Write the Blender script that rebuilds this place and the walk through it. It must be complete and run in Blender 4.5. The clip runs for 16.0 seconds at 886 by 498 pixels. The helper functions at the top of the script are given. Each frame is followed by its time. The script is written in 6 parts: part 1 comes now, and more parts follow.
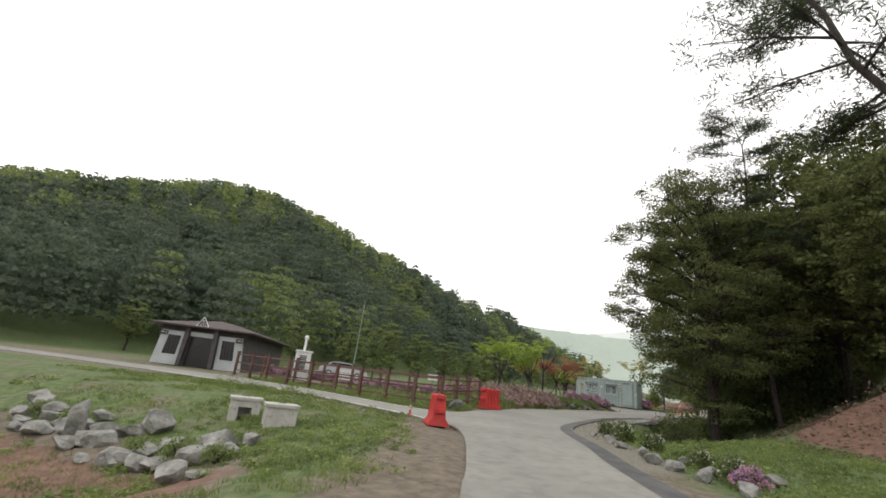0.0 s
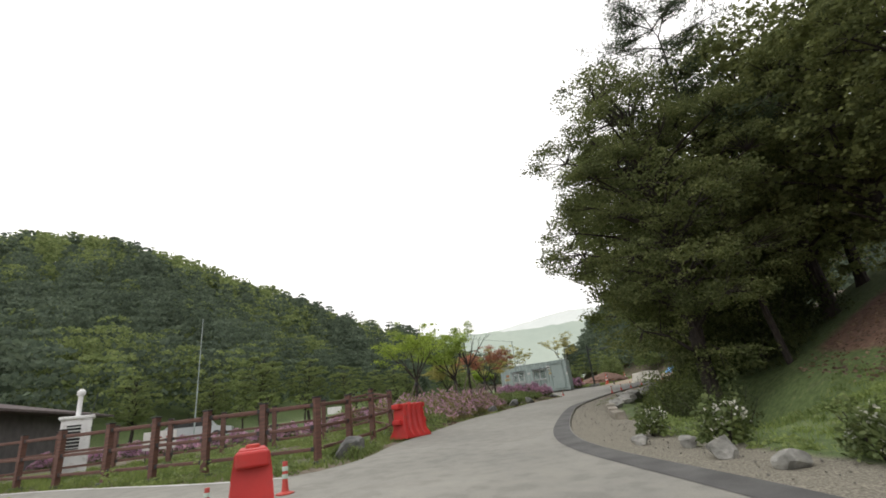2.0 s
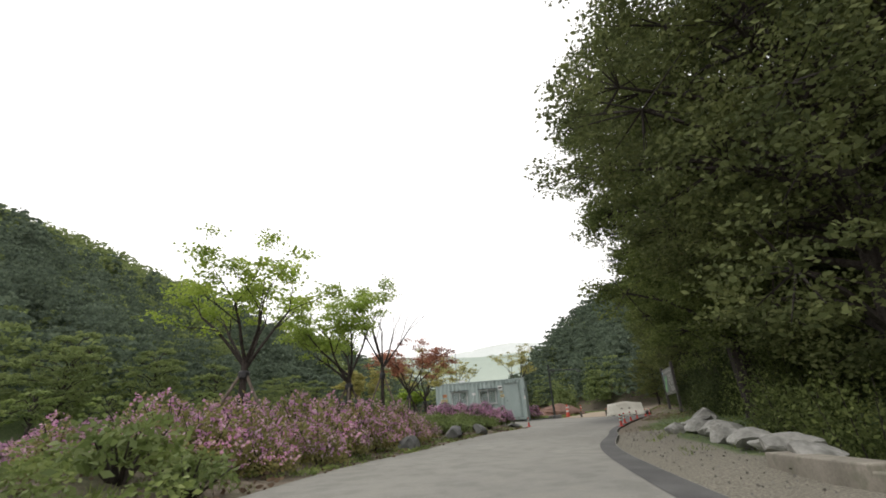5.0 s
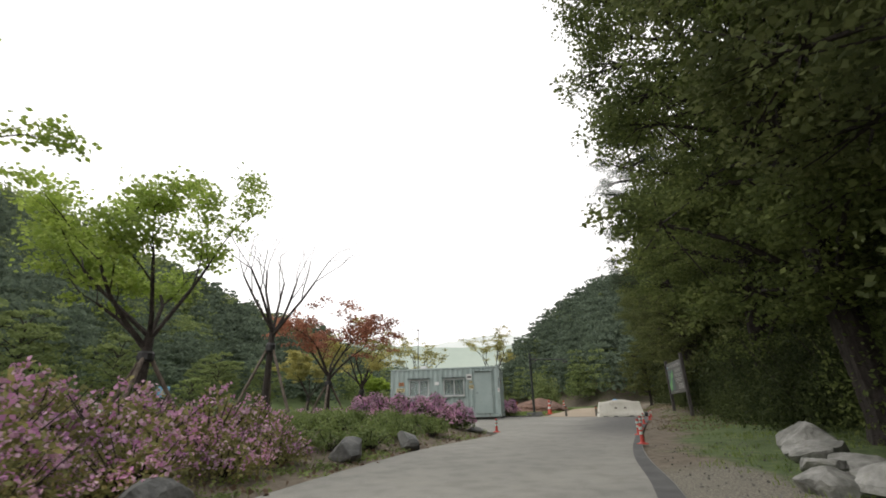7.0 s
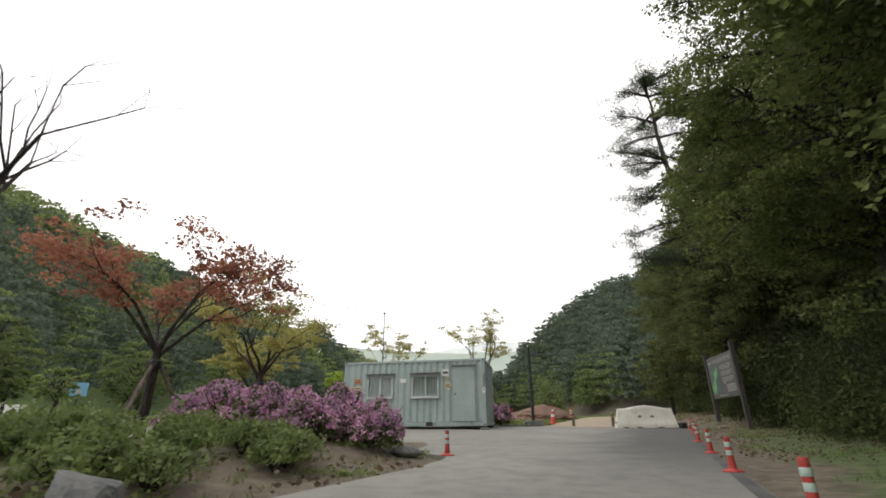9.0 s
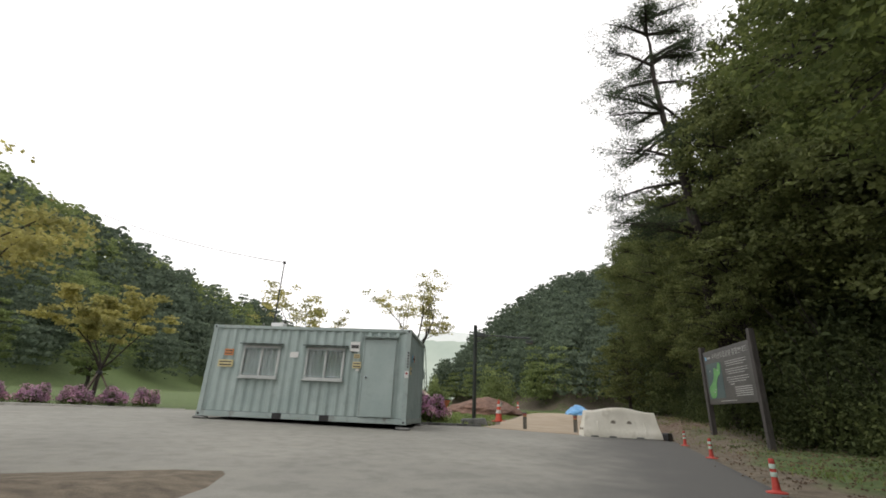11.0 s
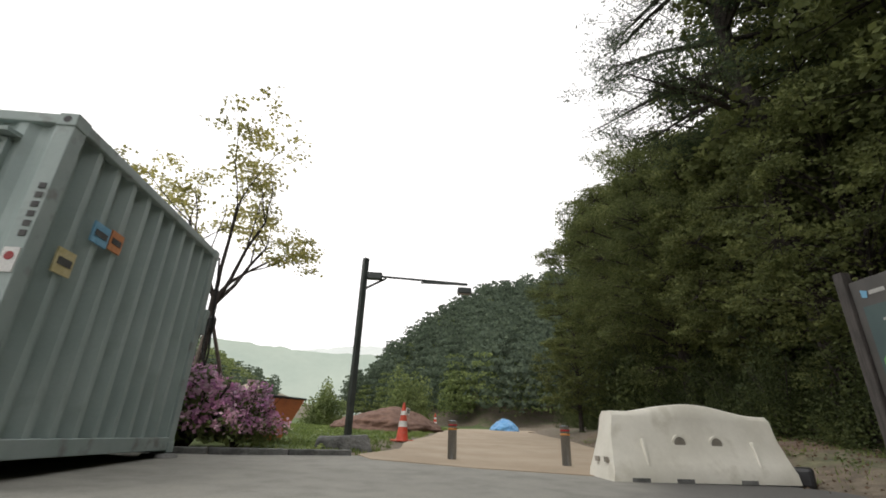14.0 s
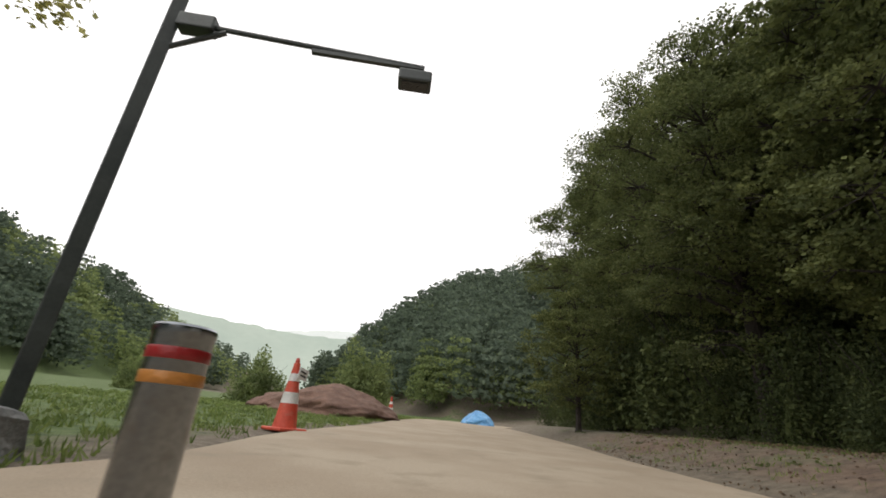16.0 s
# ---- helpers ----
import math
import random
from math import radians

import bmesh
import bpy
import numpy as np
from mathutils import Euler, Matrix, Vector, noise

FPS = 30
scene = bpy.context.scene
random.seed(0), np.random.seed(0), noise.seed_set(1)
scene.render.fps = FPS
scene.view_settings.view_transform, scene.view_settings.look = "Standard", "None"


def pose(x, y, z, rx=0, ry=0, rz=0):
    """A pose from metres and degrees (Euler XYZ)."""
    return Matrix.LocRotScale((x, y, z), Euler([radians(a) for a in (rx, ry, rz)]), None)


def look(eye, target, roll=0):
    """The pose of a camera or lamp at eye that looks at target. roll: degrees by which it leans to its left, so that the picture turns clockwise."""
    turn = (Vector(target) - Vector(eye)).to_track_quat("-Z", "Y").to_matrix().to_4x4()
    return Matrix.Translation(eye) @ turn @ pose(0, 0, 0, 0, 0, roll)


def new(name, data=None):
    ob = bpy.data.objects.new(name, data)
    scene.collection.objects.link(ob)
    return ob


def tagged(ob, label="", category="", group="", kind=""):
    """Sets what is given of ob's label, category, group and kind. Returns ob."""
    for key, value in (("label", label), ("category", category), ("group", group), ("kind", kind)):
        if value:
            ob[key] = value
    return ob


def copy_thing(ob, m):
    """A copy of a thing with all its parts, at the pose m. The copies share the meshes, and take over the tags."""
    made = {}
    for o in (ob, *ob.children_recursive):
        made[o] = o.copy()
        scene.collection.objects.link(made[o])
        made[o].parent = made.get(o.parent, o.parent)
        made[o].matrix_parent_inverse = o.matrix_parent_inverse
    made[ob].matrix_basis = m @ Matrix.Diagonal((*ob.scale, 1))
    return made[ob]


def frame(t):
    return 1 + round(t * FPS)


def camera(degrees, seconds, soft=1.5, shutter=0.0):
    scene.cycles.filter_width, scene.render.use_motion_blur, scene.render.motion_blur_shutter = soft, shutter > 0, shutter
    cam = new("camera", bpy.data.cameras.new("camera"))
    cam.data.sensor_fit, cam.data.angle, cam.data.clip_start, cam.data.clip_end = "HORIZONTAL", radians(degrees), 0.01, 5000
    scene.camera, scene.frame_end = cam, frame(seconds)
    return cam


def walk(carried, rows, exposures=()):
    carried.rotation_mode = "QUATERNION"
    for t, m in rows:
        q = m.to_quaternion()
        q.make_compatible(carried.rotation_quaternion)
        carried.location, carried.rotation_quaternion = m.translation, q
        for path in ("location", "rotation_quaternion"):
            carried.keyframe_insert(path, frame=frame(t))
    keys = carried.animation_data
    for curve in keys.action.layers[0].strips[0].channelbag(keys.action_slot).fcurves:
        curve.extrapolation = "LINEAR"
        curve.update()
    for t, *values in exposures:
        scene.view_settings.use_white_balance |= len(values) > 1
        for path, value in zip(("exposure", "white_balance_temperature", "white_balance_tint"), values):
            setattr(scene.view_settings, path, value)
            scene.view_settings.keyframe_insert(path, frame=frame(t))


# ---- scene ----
cam = camera(89.0, 16.0, soft=1.7, shutter=0.12)
METRES, EYE, TILT, LEAN, TURN = 36.5, 0.8517, 0.0, 0.0, -1.9
ROWS = [
    (0.0, 0.0, 0.0, 0.0, -2.06, 17.14, -6.7),
    (0.5, 0.0047, 0.0403, 0.0004, -3.1, 17.56, -3.93),
    (1.0, 0.0074, 0.0807, 0.0006, -5.56, 18.08, -0.11),
    (1.5, 0.0111, 0.1203, -0.0003, -10.56, 18.33, 4.53),
    (2.0, 0.0193, 0.1585, -0.0009, -12.43, 19.54, 6.63),
    (2.5, 0.0336, 0.1954, -0.0009, -11.74, 20.73, 0.35),
    (3.0, 0.0477, 0.2302, -0.0033, -12.31, 21.32, -3.22),
    (3.5, 0.0596, 0.2639, -0.0051, -13.53, 21.87, -3.47),
    (4.0, 0.0686, 0.2962, -0.0044, -16.76, 22.64, 0.36),
    (6.5, 0.1351, 0.4252, 0.0019, -23.29, 21.41, 2.8),
    (7.0, 0.1536, 0.4478, 0.0039, -22.8, 20.73, 1.15),
    (7.5, 0.172, 0.4707, 0.005, -22.46, 20.43, 0.41),
    (8.0, 0.1898, 0.4941, 0.0046, -22.03, 20.65, 0.12),
    (8.5, 0.2068, 0.5175, 0.004, -22.02, 21.11, 0.54),
    (9.0, 0.2235, 0.5406, 0.0047, -22.13, 21.58, 0.37),
    (11.5, 0.2963, 0.6505, 0.0115, -30.61, 19.51, -2.13),
    (12.0, 0.3103, 0.6749, 0.0111, -33.95, 18.74, 1.27),
    (12.5, 0.3278, 0.6983, 0.0104, -36.28, 19.24, 2.87),
    (13.0, 0.3488, 0.722, 0.009, -37.04, 21.08, -0.23),
    (13.5, 0.3699, 0.7452, 0.0088, -36.83, 22.11, -3.63),
    (14.0, 0.3899, 0.7688, 0.0106, -38.57, 22.56, -1.89),
    (14.5, 0.4091, 0.7914, 0.0118, -40.94, 21.83, 0.38),
    (15.0, 0.43, 0.8118, 0.011, -42.0, 21.12, 2.07),
    (15.5, 0.4525, 0.8322, 0.0106, -41.65, 21.83, -3.63),
    (16.0, 0.4738, 0.8527, 0.0117, -41.85, 21.79, -5.2),
]
walk(cam, [(t, pose(0, 0, EYE, TILT, LEAN, TURN) @ pose(METRES * x, METRES * y, METRES * z, 90 + pitch, roll, yaw)) for t, x, y, z, yaw, pitch, roll in ROWS])

# ---- light: an overcast white sky with a weak, wide sun ----
world = bpy.data.worlds.new("world")
scene.world = world
world.use_nodes = True
wn, wl = world.node_tree.nodes, world.node_tree.links
wn.clear()
sky = wn.new("ShaderNodeTexSky")
sky.sky_type, sky.sun_disc = "NISHITA", False
sky.sun_elevation, sky.sun_rotation = radians(52), radians(-30)
sky.air_density, sky.dust_density = 1.0, 4.0
pale = wn.new("ShaderNodeHueSaturation")
pale.inputs["Saturation"].default_value = 0.05
soft_sky = wn.new("ShaderNodeMix")
soft_sky.data_type = "RGBA"
soft_sky.inputs["Factor"].default_value = 0.93
soft_sky.inputs["B"].default_value = (10.6, 10.35, 10.3, 1)
sky_bg, sky_out = wn.new("ShaderNodeBackground"), wn.new("ShaderNodeOutputWorld")
sky_bg.inputs["Strength"].default_value = 0.135
wl.new(sky.outputs["Color"], pale.inputs["Color"])
wl.new(pale.outputs["Color"], soft_sky.inputs["A"])
wl.new(soft_sky.outputs["Result"], sky_bg.inputs["Color"])
wl.new(sky_bg.outputs["Background"], sky_out.inputs["Surface"])
sun = new("sun", bpy.data.lights.new("sun", "SUN"))
sun.data.energy, sun.data.angle, sun.data.color = 0.7, radians(25), (1.0, 0.97, 0.92)
sun.matrix_world = look((-30, 40, 80), (20, 40, 0))


# ---- materials ----
def material(name, rough=0.8, metal=0.0):
    m = bpy.data.materials.new(name)
    m.use_nodes = True
    b = m.node_tree.nodes["Principled BSDF"]
    b.inputs["Roughness"].default_value, b.inputs["Metallic"].default_value = rough, metal
    return m, m.node_tree.nodes, m.node_tree.links, b


def ramp(n, stops):
    r = n.new("ShaderNodeValToRGB")
    while len(r.color_ramp.elements) < len(stops):
        r.color_ramp.elements.new(0.5)
    for e, (p, c) in zip(r.color_ramp.elements, stops):
        e.position, e.color = p, (*c, 1)
    return r


def noise_tex(n, l, scale, detail=4.0, coord="Object", stretch=None):
    c = n.new("ShaderNodeTexCoord")
    t = n.new("ShaderNodeTexNoise")
    t.inputs["Scale"].default_value, t.inputs["Detail"].default_value = scale, detail
    if stretch:
        mp = n.new("ShaderNodeMapping")
        mp.inputs["Scale"].default_value = stretch
        l.new(c.outputs[coord], mp.inputs["Vector"])
        l.new(mp.outputs["Vector"], t.inputs["Vector"])
    else:
        l.new(c.outputs[coord], t.inputs["Vector"])
    return t


def bump(n, l, b, source, strength, distance):
    k = n.new("ShaderNodeBump")
    k.inputs["Strength"].default_value, k.inputs["Distance"].default_value = strength, distance
    l.new(source, k.inputs["Height"])
    l.new(k.outputs["Normal"], b.inputs["Normal"])
    return k


def mix(n, l, fac, a, b2, kind="MIX"):
    x = n.new("ShaderNodeMix")
    x.data_type, x.blend_type = "RGBA", kind
    for key, v in (("Factor", fac), ("A", a), ("B", b2)):
        if isinstance(v, (int, float)):
            x.inputs[key].default_value = v
        elif isinstance(v, tuple):
            x.inputs[key].default_value = (*v, 1)
        else:
            l.new(v, x.inputs[key])
    return x.outputs["Result"]


def surface(name, c0, c1, scale=3.0, rough=0.8, metal=0.0, grain=60.0, relief=0.2, depth=0.01, stretch=None, wear=None, speck=0.6):
    """Two colours in patches, with a finer grain in relief and, on request, blotches of wear."""
    m, n, l, b = material(name, rough, metal)
    big, fine = noise_tex(n, l, scale, 5.0, stretch=stretch), noise_tex(n, l, grain, 3.0)
    r = ramp(n, [(0.35, c0), (0.65, c1)])
    l.new(big.outputs["Fac"], r.inputs["Fac"])
    f = ramp(n, [(0.3, (0.75, 0.75, 0.75)), (0.7, (1.15, 1.15, 1.15))])
    l.new(fine.outputs["Fac"], f.inputs["Fac"])
    col = mix(n, l, speck, r.outputs["Color"], f.outputs["Color"], "MULTIPLY")
    if wear:
        w = noise_tex(n, l, scale * 2.3, 8.0)
        wr = ramp(n, [(0.56, (0, 0, 0)), (0.7, (0.8, 0.8, 0.8))])
        l.new(w.outputs["Fac"], wr.inputs["Fac"])
        col = mix(n, l, wr.outputs["Color"], col, wear)
    l.new(col, b.inputs["Base Color"])
    bump(n, l, b, fine.outputs["Fac"], relief, depth)
    return m


def leaf_material(name, dark, mid, light, gloss=0.55, through_light=0.3):
    m, n, l, b = material(name, gloss)
    b.inputs["Specular IOR Level"].default_value = 0.3
    g = n.new("ShaderNodeNewGeometry")
    between = lambda a, b, k: tuple(p + (q - p) * k for p, q in zip(a, b))
    r = ramp(n, [(0.0, between(mid, dark, 0.6)), (0.5, mid), (1.0, between(mid, light, 0.6))])
    l.new(g.outputs["Random Per Island"], r.inputs["Fac"])
    patch = noise_tex(n, l, 0.9, 3.0)
    p = ramp(n, [(0.35, (0.68, 0.7, 0.7)), (0.65, (1.25, 1.2, 1.1))])
    l.new(patch.outputs["Fac"], p.inputs["Fac"])
    col = mix(n, l, 1.0, r.outputs["Color"], p.outputs["Color"], "MULTIPLY")
    l.new(col, b.inputs["Base Color"])
    t = n.new("ShaderNodeBsdfTranslucent")
    l.new(col, t.inputs["Color"])
    s = n.new("ShaderNodeMixShader")
    s.inputs["Fac"].default_value = through_light
    l.new(b.outputs["BSDF"], s.inputs[1])
    l.new(t.outputs["BSDF"], s.inputs[2])
    l.new(s.outputs["Shader"], n["Material Output"].inputs["Surface"])
    return m


def ground_material():
    m, n, l, b = material("meadow_ground", 0.95)
    big, mid, fine = noise_tex(n, l, 0.6, 6.0), noise_tex(n, l, 5.0, 6.0), noise_tex(n, l, 45.0, 4.0)
    grass = ramp(n, [(0.3, (0.055, 0.085, 0.025)), (0.55, (0.1, 0.145, 0.045)), (0.75, (0.17, 0.19, 0.075))])
    l.new(mid.outputs["Fac"], grass.inputs["Fac"])
    dirt = ramp(n, [(0.3, (0.1, 0.082, 0.058)), (0.7, (0.215, 0.178, 0.13))])
    l.new(mid.outputs["Fac"], dirt.inputs["Fac"])
    gravel = ramp(n, [(0.3, (0.1, 0.092, 0.07)), (0.7, (0.28, 0.26, 0.205))])
    l.new(fine.outputs["Fac"], gravel.inputs["Fac"])
    red = ramp(n, [(0.3, (0.105, 0.058, 0.042)), (0.7, (0.23, 0.135, 0.092))])
    l.new(mid.outputs["Fac"], red.inputs["Fac"])

    def masked(name, spread):
        a = n.new("ShaderNodeAttribute")
        a.attribute_name = name
        k = n.new("ShaderNodeMath")
        k.operation = "MULTIPLY_ADD"
        l.new(big.outputs["Fac"], k.inputs[0])
        k.inputs[1].default_value = spread
        l.new(a.outputs["Fac"], k.inputs[2])
        w = ramp(n, [(0.5 + spread * 0.5 - 0.12, (0, 0, 0)), (0.5 + spread * 0.5 + 0.12, (1, 1, 1))])
        l.new(k.outputs[0], w.inputs["Fac"])
        return w.outputs["Color"]
    col = mix(n, l, masked("dirt", 0.8), grass.outputs["Color"], dirt.outputs["Color"])
    col = mix(n, l, masked("gravel", 0.3), col, gravel.outputs["Color"])
    col = mix(n, l, masked("red", 0.4), col, red.outputs["Color"])
    f = ramp(n, [(0.3, (0.7, 0.7, 0.7)), (0.7, (1.2, 1.2, 1.2))])
    l.new(fine.outputs["Fac"], f.inputs["Fac"])
    l.new(mix(n, l, 0.7, col, f.outputs["Color"], "MULTIPLY"), b.inputs["Base Color"])
    bump(n, l, b, fine.outputs["Fac"], 0.6, 0.03)
    return m


def asphalt_material():
    m, n, l, b = material("worn_asphalt", 0.85)
    patch, grain, stain = noise_tex(n, l, 0.35, 7.0), noise_tex(n, l, 70.0, 4.0), noise_tex(n, l, 3.4, 10.0)
    r = ramp(n, [(0.3, (0.2, 0.197, 0.176)), (0.5, (0.23, 0.226, 0.2)), (0.68, (0.264, 0.258, 0.228))])
    l.new(patch.outputs["Fac"], r.inputs["Fac"])
    s = ramp(n, [(0.36, (0.82, 0.82, 0.81)), (0.5, (0.98, 0.98, 0.98)), (0.68, (1.08, 1.07, 1.04))])
    l.new(stain.outputs["Fac"], s.inputs["Fac"])
    g = ramp(n, [(0.3, (0.75, 0.75, 0.75)), (0.7, (1.2, 1.2, 1.2))])
    l.new(grain.outputs["Fac"], g.inputs["Fac"])
    col = mix(n, l, 0.9, r.outputs["Color"], s.outputs["Color"], "MULTIPLY")
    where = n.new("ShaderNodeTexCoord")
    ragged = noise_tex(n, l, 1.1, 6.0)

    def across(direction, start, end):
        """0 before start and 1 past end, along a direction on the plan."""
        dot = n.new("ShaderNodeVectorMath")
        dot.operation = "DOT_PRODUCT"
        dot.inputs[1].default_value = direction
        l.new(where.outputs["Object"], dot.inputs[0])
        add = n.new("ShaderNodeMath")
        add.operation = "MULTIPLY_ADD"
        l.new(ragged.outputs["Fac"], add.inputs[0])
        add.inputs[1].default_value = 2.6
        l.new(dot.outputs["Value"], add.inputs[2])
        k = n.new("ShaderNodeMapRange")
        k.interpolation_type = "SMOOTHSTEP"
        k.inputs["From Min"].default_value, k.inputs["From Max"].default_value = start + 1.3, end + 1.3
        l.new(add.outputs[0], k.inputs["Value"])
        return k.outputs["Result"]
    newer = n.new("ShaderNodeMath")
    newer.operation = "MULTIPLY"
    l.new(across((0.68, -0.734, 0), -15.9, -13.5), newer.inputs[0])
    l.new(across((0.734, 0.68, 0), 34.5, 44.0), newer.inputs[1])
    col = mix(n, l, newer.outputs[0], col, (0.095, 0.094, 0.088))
    l.new(mix(n, l, 0.7, col, g.outputs["Color"], "MULTIPLY"), b.inputs["Base Color"])
    bump(n, l, b, grain.outputs["Fac"], 0.35, 0.01)
    return m


GROUND, ASPHALT = ground_material(), asphalt_material()
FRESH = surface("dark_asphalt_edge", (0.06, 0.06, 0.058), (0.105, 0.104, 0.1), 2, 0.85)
CLAY = surface("tan_clay_paving", (0.31, 0.245, 0.172), (0.38, 0.312, 0.228), 0.8, 0.9, grain=70, wear=(0.26, 0.215, 0.152))
EARTH = surface("red_brown_earth", (0.13, 0.075, 0.055), (0.22, 0.13, 0.095), 2.5, 0.95, grain=18, relief=0.8, depth=0.06)
CONCRETE = surface("weathered_concrete", (0.36, 0.35, 0.32), (0.5, 0.49, 0.45), 2.2, 0.85, grain=50, wear=(0.25, 0.24, 0.2))
ROCK = surface("pale_rock", (0.13, 0.13, 0.115), (0.34, 0.335, 0.31), 3.2, 0.85, grain=14, relief=0.7, depth=0.03, wear=(0.16, 0.16, 0.13))
DARK_ROCK = surface("grey_rock", (0.085, 0.088, 0.085), (0.21, 0.21, 0.2), 3.0, 0.8, grain=14, relief=0.7, depth=0.03, wear=(0.1, 0.11, 0.1))
WOOD = surface("red_brown_stained_wood", (0.08, 0.038, 0.029), (0.14, 0.066, 0.048), 4, 0.6, grain=40, stretch=(1, 1, 8))
DARK_WOOD = surface("dark_brown_timber", (0.035, 0.031, 0.029), (0.07, 0.062, 0.057), 3, 0.75, grain=40, stretch=(8, 8, 1))
BARK = surface("grey_brown_bark", (0.024, 0.019, 0.016), (0.058, 0.048, 0.041), 5, 0.95, grain=25, relief=0.8, depth=0.03, stretch=(3, 3, 0.6))
STAKE = surface("weathered_wooden_stake", (0.09, 0.07, 0.055), (0.2, 0.165, 0.135), 4, 0.85, stretch=(6, 6, 1))
STEEL_PAINT = surface("grey_green_painted_steel", (0.29, 0.36, 0.345), (0.35, 0.42, 0.405), 1.3, 0.5, grain=30, relief=0.03, wear=(0.285, 0.345, 0.325), speck=0.12)
STEEL_FRAME = surface("grey_green_painted_frame", (0.27, 0.335, 0.32), (0.34, 0.4, 0.385), 1.8, 0.5, grain=30, relief=0.08, wear=(0.17, 0.17, 0.15), speck=0.12)
DARK_STEEL = surface("dark_green_grey_painted_steel", (0.03, 0.038, 0.036), (0.055, 0.065, 0.06), 3, 0.45, grain=40, relief=0.1)
BLACK = surface("black_plastic", (0.012, 0.012, 0.013), (0.025, 0.025, 0.026), 5, 0.5)
ALU = surface("white_aluminium", (0.5, 0.52, 0.51), (0.6, 0.62, 0.61), 3, 0.4, speck=0.12)
STAINLESS = surface("brushed_stainless_steel", (0.2, 0.215, 0.23), (0.3, 0.315, 0.33), 6, 0.24, 1.0, grain=60, relief=0.03, stretch=(1, 1, 0.2), wear=(0.2, 0.2, 0.2))
RED_PLASTIC = surface("sun_faded_red_plastic", (0.4, 0.02, 0.018), (0.52, 0.032, 0.027), 2.0, 0.5, grain=25, relief=0.08, wear=(0.36, 0.05, 0.04), speck=0.12)
RED_DARK = surface("dull_red_rubber", (0.38, 0.04, 0.03), (0.52, 0.07, 0.05), 4, 0.6, wear=(0.3, 0.06, 0.05))
CONE_ORANGE = surface("orange_red_plastic", (0.5, 0.06, 0.03), (0.62, 0.095, 0.05), 4, 0.55, wear=(0.45, 0.13, 0.09))
REFLECT = surface("white_reflective_band", (0.6, 0.6, 0.58), (0.75, 0.75, 0.72), 6, 0.4)
GREEN_BAND = surface("pale_green_reflective_band", (0.42, 0.55, 0.48), (0.52, 0.64, 0.57), 6, 0.4)
RED_BAND = surface("red_reflective_band", (0.24, 0.012, 0.014), (0.33, 0.02, 0.02), 6, 0.35)
AMBER_BAND = surface("amber_reflective_band", (0.42, 0.17, 0.03), (0.52, 0.22, 0.05), 6, 0.35)
WHITE_PLASTIC = surface("dirty_cream_plastic", (0.6, 0.58, 0.5), (0.72, 0.7, 0.62), 1.6, 0.55, grain=20, relief=0.1, wear=(0.53, 0.505, 0.42), speck=0.12)
WHITE_PAINT = surface("white_painted_metal", (0.66, 0.67, 0.67), (0.76, 0.77, 0.77), 2, 0.4, wear=(0.5, 0.5, 0.48), speck=0.12)
ORANGE_STEEL = surface("rusty_orange_painted_steel", (0.42, 0.13, 0.045), (0.54, 0.185, 0.065), 1.5, 0.6, wear=(0.26, 0.1, 0.05))
TARP = surface("blue_plastic_sheet", (0.09, 0.28, 0.55), (0.16, 0.4, 0.68), 2.0, 0.4, grain=9, relief=0.8, depth=0.05)
ROOF_TILE = surface("dark_brown_roof", (0.05, 0.036, 0.035), (0.085, 0.062, 0.06), 3, 0.8, grain=20, relief=0.5)
GREY_CLAD = surface("light_grey_cladding", (0.38, 0.41, 0.41), (0.47, 0.5, 0.5), 1.2, 0.7, speck=0.12)
DARK_CLAD = surface("dark_brown_cladding", (0.055, 0.05, 0.05), (0.085, 0.078, 0.078), 2, 0.8)
PAPER = surface("white_notice", (0.62, 0.62, 0.6), (0.72, 0.72, 0.7), 5, 0.6)
YELLOW_NOTE = surface("faded_yellow_sticker", (0.5, 0.42, 0.2), (0.62, 0.55, 0.32), 9, 0.6)
ORANGE_NOTE = surface("faded_orange_sticker", (0.5, 0.18, 0.06), (0.62, 0.27, 0.1), 9, 0.6)
BLUE_NOTE = surface("blue_sticker", (0.12, 0.33, 0.5), (0.2, 0.42, 0.6), 9, 0.6)
INK = surface("dark_ink", (0.03, 0.03, 0.03), (0.06, 0.06, 0.055), 9, 0.6)
WHITE_INK = surface("white_lettering", (0.33, 0.33, 0.31), (0.42, 0.42, 0.4), 9, 0.6)
BOARD = surface("dark_grey_sign_panel", (0.05, 0.048, 0.045), (0.075, 0.07, 0.066), 2, 0.45, speck=0.12)
MAP_BLUE = surface("dark_teal_map", (0.04, 0.07, 0.075), (0.055, 0.09, 0.09), 2, 0.45, speck=0.12)
MAP_GREEN = surface("green_map_area", (0.09, 0.27, 0.08), (0.14, 0.36, 0.12), 6, 0.45, speck=0.12)
ROAD_PAINT = surface("worn_white_road_paint", (0.5, 0.5, 0.48), (0.62, 0.62, 0.6), 3, 0.7, wear=(0.25, 0.25, 0.24))
CURTAIN = surface("grey_green_curtain", (0.1, 0.145, 0.135), (0.19, 0.25, 0.235), 4, 0.9, stretch=(14, 14, 0.3))
SACK = surface("cream_woven_sack", (0.5, 0.42, 0.33), (0.62, 0.54, 0.44), 5, 0.9, grain=30, relief=0.6)

